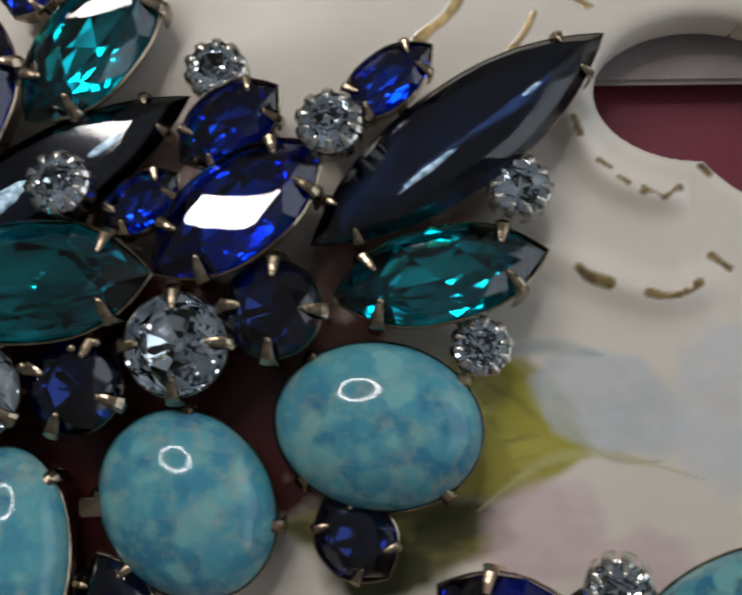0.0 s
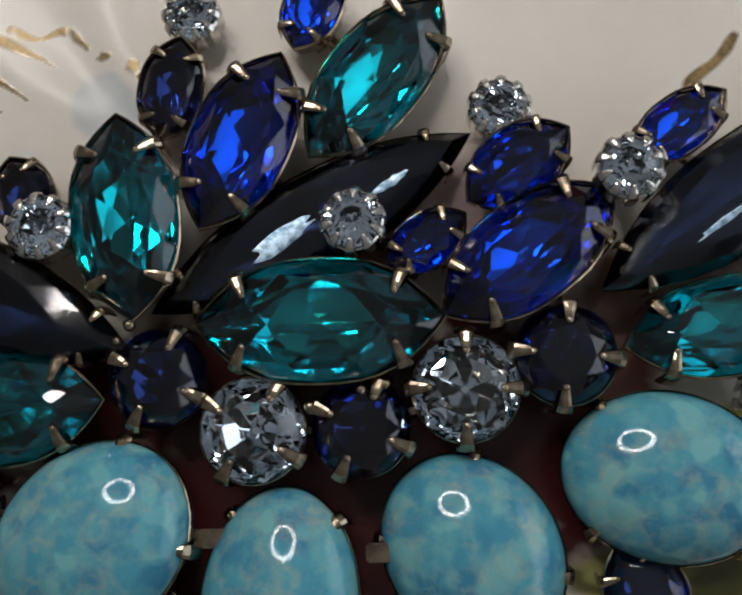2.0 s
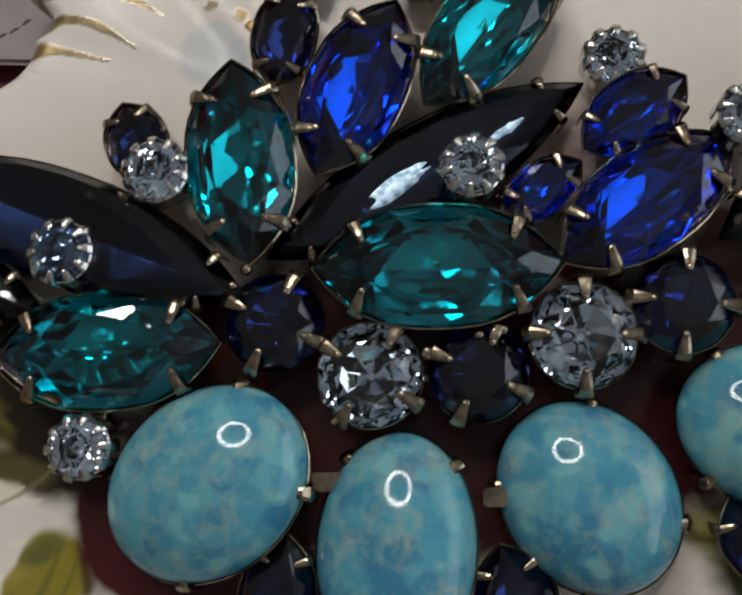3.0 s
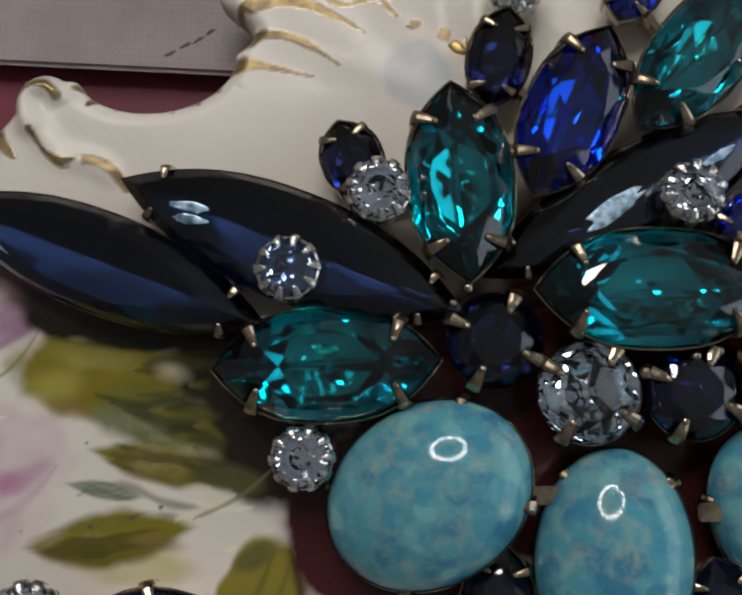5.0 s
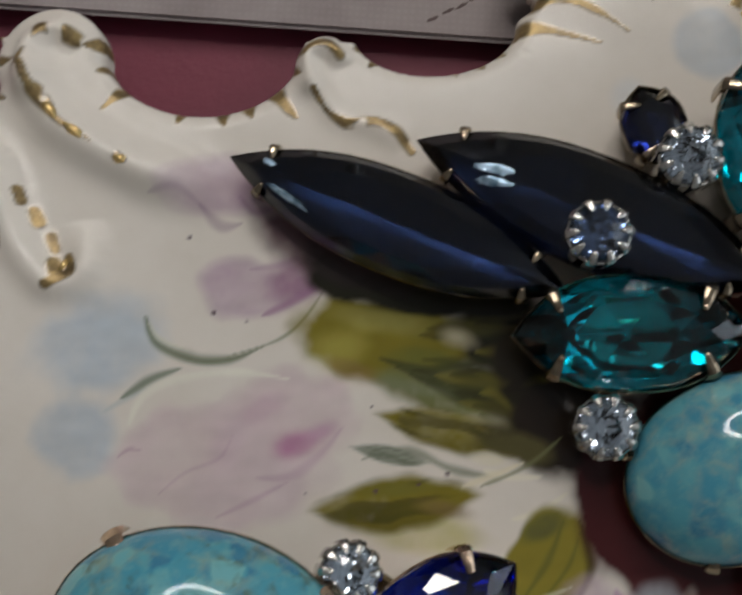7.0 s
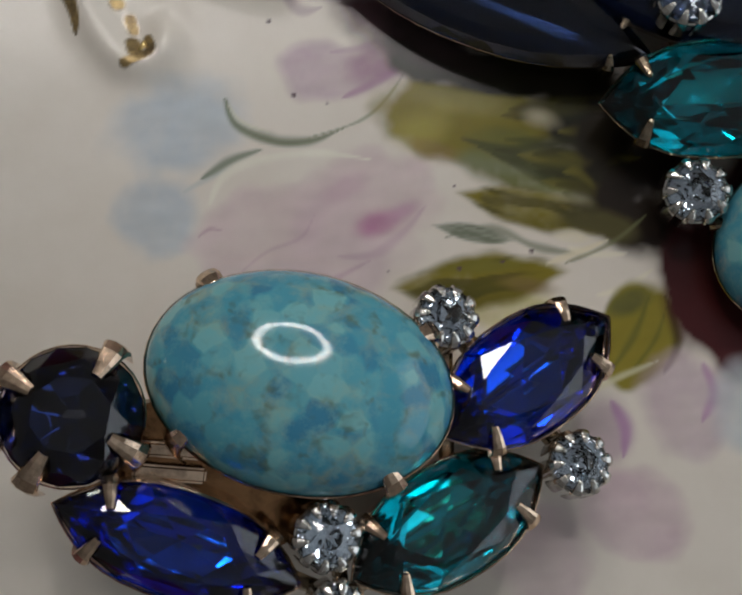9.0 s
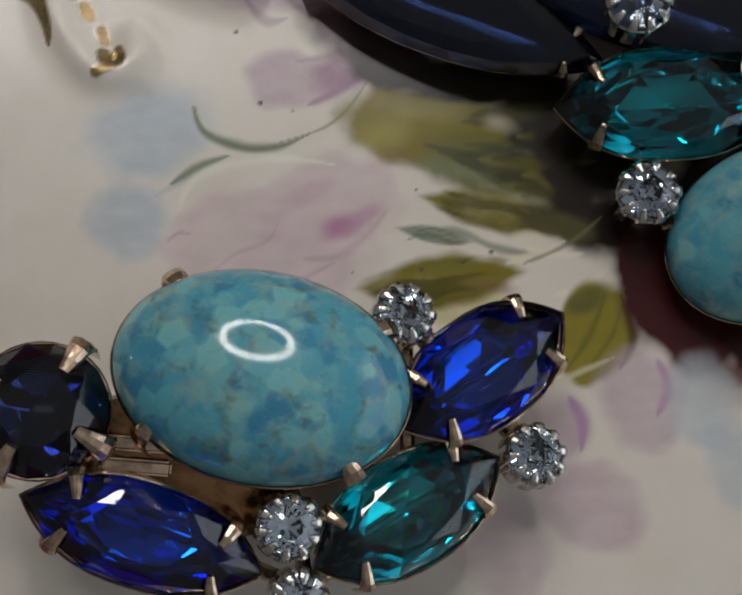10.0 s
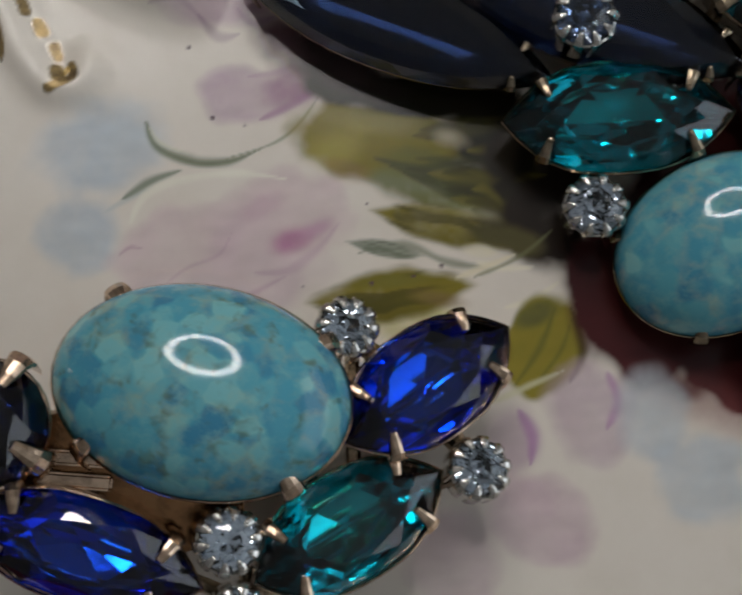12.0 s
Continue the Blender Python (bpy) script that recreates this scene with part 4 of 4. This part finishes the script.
    p.gilt(((-58.8, 13.0), (-57.6, 12.8), (-56.8, 11.8)), 0.35, False, 0.3)
    # dashes on the other side
    p.gilt(((37.9, 16.6), (38.2, 15.4)), 0.3)
    p.gilt(((39.2, 13.6), (39.9, 13.1)), 0.28)
    p.gilt(((40.4, 12.4), (40.9, 12.0)), 0.26)
    p.gilt(((41.8, 11.5), (43.0, 10.9), (44.2, 11.5)), 0.35, False, 0.35)
    p.gilt(((45.8, 12.9), (46.2, 12.4)), 0.3)
    p.gilt(((37.4, 6.8), (38.0, 6.2), (39.2, 5.7)), 0.45, False, 0.3)
    p.gilt(((41.6, 4.9), (43.2, 4.6), (44.8, 5.3)), 0.5, False, 0.2)
    p.gilt(((45.8, 7.0), (46.8, 6.2)), 0.45)
    p.gilt(((31.4, 25.8), (30.2, 24.2), (28.5, 23.0), (28.2, 22.2)), 0.5)
    p.gilt(((36.0, 24.0), (35.2, 22.6), (34.4, 21.6)), 0.45)
    p.gilt(((36.6, 26.0), (39.0, 24.6), (40.2, 23.4)), 0.3, False, 0.4)
    return p


def grid_steps(lo, fine_lo, fine_hi, hi, fine, coarse):
    return np.concatenate([np.arange(lo, fine_lo, coarse), np.arange(fine_lo, fine_hi, fine), np.arange(fine_hi, hi + coarse, coarse)])


def porcelain_plate():
    xs, ys = grid_steps(-96, -62, 50, 92, FINE, 2.0), grid_steps(-86, -30, 31, 50, FINE, 2.0)
    gx, gy = np.meshgrid(xs, ys, indexing="ij")
    x, y = gx.ravel(), gy.ravel()
    d = plate_inside(x, y)
    # draw the outermost corners onto the outline
    for _ in range(2):
        e = 0.02
        dx, dy = (plate_inside(x + e, y) - d) / e, (plate_inside(x, y + e) - d) / e
        size = np.maximum(np.hypot(dx, dy), 0.4)
        near = np.abs(d) < FINE * 0.6
        x, y = np.where(near, x - d * dx / size**2, x), np.where(near, y - d * dy / size**2, y)
        d = plate_inside(x, y)
    keep = d > -0.03
    nx, ny = gx.shape
    corner = np.arange(nx * ny).reshape(nx, ny)
    quads = np.stack([corner[:-1, :-1], corner[1:, :-1], corner[1:, 1:], corner[:-1, 1:]], -1).reshape(-1, 4)
    quads = quads[keep[quads].all(1)]
    used = np.unique(quads)
    index = np.full(nx * ny, -1)
    index[used] = np.arange(len(used))
    quads = index[quads]
    x, y, d = x[used], y[used], np.maximum(d[used], 0)
    edge = 1.3
    z = plate_height(x, y) - edge * (1 - np.sqrt(np.clip(1 - (1 - np.minimum(d / edge, 1)) ** 2, 0, 1)))
    painting = paint_plate(x, y)
    # the wall down from the rim
    sides = np.concatenate([quads[:, [k, (k + 1) % 4]] for k in range(4)])
    code = np.sort(sides, 1) @ np.array([1, len(x)])
    _, first, times_used = np.unique(code, return_index=True, return_counts=True)
    border = sides[first[times_used == 1]]
    rim = np.unique(border)
    lower = np.full(len(x), -1)
    lower[rim] = len(x) + np.arange(len(rim))
    walls = np.stack([border[:, 1], border[:, 0], lower[border[:, 0]], lower[border[:, 1]]], 1)
    verts = np.concatenate([np.stack([x, y, z], 1), np.stack([x[rim], y[rim], z[rim] - 1.6], 1)]) * MM
    faces = np.concatenate([quads, walls])
    me = bpy.data.meshes.new("dish")
    me.from_pydata(verts.tolist(), [], faces.tolist())
    me.shade_smooth()
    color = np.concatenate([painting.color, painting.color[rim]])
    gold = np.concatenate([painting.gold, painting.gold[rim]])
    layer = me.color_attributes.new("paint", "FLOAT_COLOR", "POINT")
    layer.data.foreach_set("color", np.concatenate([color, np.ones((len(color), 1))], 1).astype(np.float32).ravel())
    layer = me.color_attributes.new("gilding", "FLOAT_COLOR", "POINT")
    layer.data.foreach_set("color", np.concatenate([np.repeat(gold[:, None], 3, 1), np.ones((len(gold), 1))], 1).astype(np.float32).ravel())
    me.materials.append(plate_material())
    plate = new("plate")
    plate.matrix_basis = place(0, 0, TABLE)
    tagged(plate, "white porcelain plate with scrolled gilt rim and painted flowers", "plate")
    put("dish", me, plate, place(0, 0, -TABLE))
    # thick touches of polished gold on the rim
    bright = metal_material("burnished_gilding", (0.95, 0.70, 0.30), 0.42)
    for n, (gx, gy, long, wide, turn) in enumerate(((27.9, 21.7, 1.9, 1.0, 60), (34.2, 21.2, 1.6, 0.8, 10), (-7.2, 24.0, 1.5, 0.8, -30), (-52.7, 16.5, 1.5, 0.55, -48), (-51.1, 15.2, 1.6, 0.6, -38), (-48.0, 13.4, 0.9, 0.6, -10), (-51.5, 6.4, 0.9, 0.5, 60))):
        bm = bmesh.new()
        rings = []
        for scale, high in ((1.0, -0.12), (0.94, 0.05), (0.7, 0.15), (0.35, 0.2)):
            rings.append([bm.verts.new((long / 2 * scale * (1 + 0.18 * math.sin(3 * a + n)) * math.cos(a), wide / 2 * scale * (1 + 0.2 * math.cos(2 * a + n)) * math.sin(a), high + 0.02 * math.sin(4 * a + n))) for a in (2 * math.pi * k / 16 for k in range(16))])
        for a, b in zip(rings, rings[1:]):
            for k in range(16):
                bm.faces.new((a[k], a[(k + 1) % 16], b[(k + 1) % 16], b[k]))
        bm.faces.new(rings[-1])
        high = float(plate_height(np.array([gx]), np.array([gy]))[0])
        part("gilt_touch", bm, bright, plate, "burnished gold touch", place(gx, gy, high - TABLE, 0, 0, turn), True)
    bm = bmesh.new()
    outer = oval(100, 70, 64)
    rings = []
    for s, h in ((1.0, 0.0), (1.0, -TABLE - 4.4), (0.96, -TABLE - 4.4), (0.96, 0.0)):
        rings.append([bm.verts.new((px * s - 2, py * s - 30, h)) for px, py, _ in outer])
    for a, b in zip(rings, rings[1:] + rings[:1]):
        for k in range(64):
            bm.faces.new((a[k], a[(k + 1) % 64], b[(k + 1) % 64], b[k]))
    put("foot", finish("foot", bm, wall_material("glazed_white", (0.72, 0.70, 0.66)), True), plate)
    return plate


FINE = 0.15
porcelain_plate()


# ---- jewels ----
def jewel_frame(thing, deck, reach=3, longest=6.6):
    """Wires and posts that tie the cups of a jewel together underneath, soldered."""
    spots = SETTINGS[thing.name]
    bm = bmesh.new()
    done = set()
    for n, (x, y, z, low) in enumerate(spots):
        near = sorted(range(len(spots)), key=lambda k: math.hypot(spots[k][0] - x, spots[k][1] - y))[1 : reach + 1]
        level = deck(x, y)
        if z + low - 0.05 > level + 0.1:
            tube(bm, [(x, y, level), (x, y, z + low - 0.05)], 0.7, 8)
        for k in near:
            if (min(n, k), max(n, k)) in done:
                continue
            if math.hypot(spots[k][0] - x, spots[k][1] - y) > longest:
                continue
            done.add((min(n, k), max(n, k)))
            a, b = (x, y, level), (spots[k][0], spots[k][1], deck(spots[k][0], spots[k][1]))
            tube(bm, [a, b], 0.45, 6)
    return part("frame", bm, GOLD, thing, "dark gold wire frame", local(thing, Matrix()))


brooch = new("brooch")
brooch.matrix_basis = place(2, 4, 0)
tagged(brooch, "gold brooch with blue, teal and turquoise stones lying on plate", "brooch")
cabochon_stone(brooch, "turquoise", -9.50, -5.18, 2.30, 13.28, 10.70, 31.7, 0.0, 0, lean=(-12, 0))
cabochon_stone(brooch, "turquoise", 1.53, -9.07, 2.30, 13.38, 9.31, 85.7, 0.0, 0, lean=(-7, 4))
cabochon_stone(brooch, "turquoise", 12.76, -6.36, 1.40, 11.76, 9.98, -54.6, 0.0, 0)
cabochon_stone(brooch, "turquoise", 24.33, -2.43, 1.00, 12.49, 9.92, -11.8, 0.0, 0)
stone = long_navette_stone(brooch, "navy", 3.83, 13.45, 2.00, 22.30, 6.10, 28.5, -2.1, 0)
worn_spot(stone, 22.30, 6.10, -2.2, -0.3, 4.4, 1.3, 6, 1)
worn_spot(stone, 22.30, 6.10, 5.1, -0.5, 2.4, 0.6, 4, 2)
stone = long_navette_stone(brooch, "navy", 30.29, 14.69, 2.00, 22.40, 6.60, 33.3, -2.5, 0)
worn_spot(stone, 22.40, 6.60, -3.0, -0.8, 4.4, 0.42, 2, 3)
worn_spot(stone, 22.40, 6.60, 5.0, -0.5, 1.5, 0.3, 5, 4)
stone = long_navette_stone(brooch, "navy", -17.95, 10.15, 2.80, 23.50, 6.90, -22.1, 3.6, 0, lean=(0, -6))
worn_spot(stone, 23.50, 6.90, -6.5, -0.1, 2.5, 0.7, 10, 5)
worn_spot(stone, 23.50, 6.90, -6.2, -0.8, 2.3, 0.6, 12, 6)
stone = long_navette_stone(brooch, "navy", -30.03, 9.25, 2.70, 22.70, 6.30, -21.1, 2.6, 0, lean=(0, -6))
worn_spot(stone, 22.70, 6.30, -6.9, -1.05, 3.4, 0.42, -12, 7)
worn_spot(stone, 22.70, 6.30, -8.7, 0.55, 1.0, 0.45, -10, 8)
navette_stone(brooch, "teal", 4.31, 7.14, 4.00, 14.49, 7.12, -0.1, 0.0, 0)
navette_stone(brooch, "teal", -7.35, 13.93, 3.60, 12.51, 6.43, -85.0, 2.7, 0, lean=(0, -4))
navette_stone(brooch, "blue", -0.32, 18.39, 3.40, 11.79, 5.90, 65.0, -3.9, 0, lean=(2, -5))
navette_stone(brooch, "teal", 7.95, 22.30, 2.80, 12.83, 5.77, 49.9, -3.6, 0, lean=(4, -6))
navette_stone(brooch, "night", -4.76, 22.11, 2.80, 6.42, 3.83, 77.7, 0.0, 0, lean=(0, -5))
navette_stone(brooch, "blue", 4.15, 27.11, 2.60, 5.75, 3.48, 65.1, 0.0, 0)
navette_stone(brooch, "blue", 10.68, 11.86, 2.60, 5.61, 3.12, 34.3, 0.0, 0)
navette_stone(brooch, "blue", 16.71, 10.94, 3.20, 12.51, 6.06, 35.5, 0.0, 0, lean=(0, 3.8))
navette_stone(brooch, "blue", 16.36, 16.35, 2.70, 7.37, 4.41, 34.6, 0.0, 0, lean=(0, -4))
navette_stone(brooch, "blue", 26.13, 18.44, 2.60, 6.81, 3.37, 34.9, 0.0, 0)
navette_stone(brooch, "teal", 28.63, 6.35, 1.70, 13.14, 5.81, 10.2, -2.7, 0, lean=(0, 8))
navette_stone(brooch, "teal", -15.70, 2.71, 2.90, 14.05, 6.92, 2.3, 2.4, 0, lean=(0, -4))
navette_stone(brooch, "night", -14.09, 15.74, 2.40, 5.11, 3.72, -69.6, 0.0, 0)
navette_stone(brooch, "night", -5.48, -11.97, 2.00, 7.57, 4.30, 81.2, 0.0, 0)
navette_stone(brooch, "night", 8.36, -12.50, 2.00, 7.20, 4.80, -76.7, 0.0, 0)
navette_stone(brooch, "night", 22.64, -8.89, 0.90, 5.70, 4.42, -54.1, 0.0, 0)
chaton_stone(brooch, "clear", -3.60, 27.04, 2.40, 3.69, 0, 0)
chaton_stone(brooch, "clear", 6.44, 12.80, 5.00, 3.89, 0, 0)
chaton_stone(brooch, "clear", 15.47, 20.15, 2.20, 3.95, 0, 0)
chaton_stone(brooch, "clear", 22.61, 15.40, 4.60, 4.04, 0, 0)
chaton_stone(brooch, "clear", 33.81, 11.51, 1.40, 4.04, 0, 0)
chaton_stone(brooch, "clear", 30.79, 1.95, 0.60, 3.81, 0, 0)
chaton_stone(brooch, "clear", -17.90, 8.49, 4.60, 4.12, 0, 0)
chaton_stone(brooch, "clear", -17.15, -2.97, 2.80, 4.10, 0, 0)
chaton_stone(brooch, "clear", -12.36, 13.34, 4.20, 4.14, 0, 0)
round_stone(brooch, "clear", 0.22, 0.92, 3.20, 6.12, 0, 0)
round_stone(brooch, "clear", 12.68, 3.00, 3.00, 6.19, 0, 0)
round_stone(brooch, "night", 18.53, 4.78, 2.90, 5.82, 0, 0)
round_stone(brooch, "night", 6.53, 0.92, 2.90, 5.68, 0, 0)
round_stone(brooch, "night", -5.37, 4.11, 3.10, 5.74, 0, 0)
jewel_frame(brooch, lambda x, y: 0.35 - 1.6 * math.exp(-(((x - 10) / 28) ** 2) - ((y - 1) / 16) ** 2) - 1.2 * max(0, min(1, (x - 12) / 20)))
for ax, ay, bx, by in ((-4.2, -5.2, -0.5, -5.5), (6.6, -6.2, 8.9, -6.2)):
    bm = bmesh.new()
    box(bm, ax, bx, ay - 0.55, ay + 0.55, 2.3, 2.7)
    bmesh.ops.bevel(bm, geom=bm.edges[:], offset=0.12, segments=2, affect="EDGES")
    part("bar", bm, GOLD, brooch, "flat gold bar", local(brooch, Matrix()))
for x, y, z, r in ((3.6, 2.2, 3.3, 0.42), (-7.0, 7.3, 3.6, 0.4), (-7.9, 6.4, 3.2, 0.34), (6.6, 3.1, 3.5, 0.36), (8.0, 3.4, 3.4, 0.36)):
    bm = bmesh.new()
    bmesh.ops.create_icosphere(bm, subdivisions=2, radius=r)
    part("bead", bm, GOLD, brooch, "", local(brooch, place(x, y, z)), True)


def earring_at(side, shift_x, shift_y):
    """One of the pair of clip earrings; side -1 is its mirror image."""
    ear = new("earring")
    ear.matrix_basis = place(side * -40 + shift_x, -18 + shift_y, 0)
    tagged(ear, "gold clip earring with a large turquoise oval and rhinestones", "earring", "pair of clip earrings")

    def at(x, y):
        return side * x + shift_x, y + shift_y

    def turned(a):
        return a if side > 0 else 180 - a

    cabochon_stone(ear, "turquoise", *at(-39.66, -14.91), 9.19, 16.36, 11.74, turned(-11.0), -8.0, 0, lean=(-3, 13))
    navette_stone(ear, "blue", *at(-45.24, -23.33), 10.73, 12.90, 5.18, turned(-18.7), -14.7, 0)
    navette_stone(ear, "teal", *at(-31.62, -22.11), 7.45, 11.80, 5.91, turned(30.8), -13.5, 0)
    navette_stone(ear, "blue", *at(-27.43, -14.23), 6.28, 11.64, 6.25, turned(36.4), -12.7, 0)
    round_stone(ear, "night", *at(-50.59, -17.03), 12.22, 7.01, 0, 16 * side)
    round_stone(ear, "night", *at(-55.58, -17.17), 13.59, 3.86, 0, 16 * side)
    chaton_stone(ear, "clear", *at(-37.92, -22.89), 9.22, 3.72, 0, 16 * side)
    chaton_stone(ear, "clear", *at(-31.97, -11.21), 7.55, 3.54, 0, 16 * side)
    chaton_stone(ear, "clear", *at(-24.48, -18.94), 5.45, 3.68, 0, 16 * side)
    chaton_stone(ear, "clear", *at(-37.34, -26.69), 9.05, 3.24, 0, 16 * side)
    jewel_frame(ear, lambda x, y: max(0.4, 3.2 - 0.28 * (side * (x - shift_x) + 30)), 4, 12.0)
    bm = bmesh.new()
    plate_ring = oval(13.0, 8.4, 32)
    tops = [bm.verts.new((px, py, 0.25)) for px, py, _ in plate_ring]
    lows = [bm.verts.new((px, py, -0.25)) for px, py, _ in plate_ring]
    for k in range(32):
        bm.faces.new((lows[k], lows[(k + 1) % 32], tops[(k + 1) % 32], tops[k]))
    bm.faces.new(tops)
    bm.faces.new(lows[::-1])
    bx, by = at(-44.2, -20.0)
    part("base_plate", bm, COPPERY, ear, "polished gold back plate", local(ear, place(bx, by, 7.5, 0, 16 * side, -8 * side)))
    for down in (18.7, 19.9):
        bm = bmesh.new()
        box(bm, -1.9, 1.9, -0.4, 0.4, -0.35, 0.35)
        bmesh.ops.bevel(bm, geom=bm.edges[:], offset=0.16, segments=3, affect="EDGES")
        bx, by = at(-46.3, -down)
        part("crossbar", bm, PALE_GOLD, ear, "polished gold crossbar", local(ear, place(bx, by, 9.3, 0, 16 * side, -4 * side)))
    bm = bmesh.new()
    cx, cy = at(-40, -17)
    made = bmesh.ops.create_cone(bm, cap_ends=True, segments=32, radius1=3.2, radius2=2.2, depth=5.6)["verts"]
    bmesh.ops.translate(bm, vec=(cx, cy, 3.4), verts=made)
    part("clip", bm, GOLD, ear, "gold clip back", local(ear, Matrix()))
    return ear


earring_at(1, 0.0, 0.0)
earring_at(-1, 4.5, -0.4)
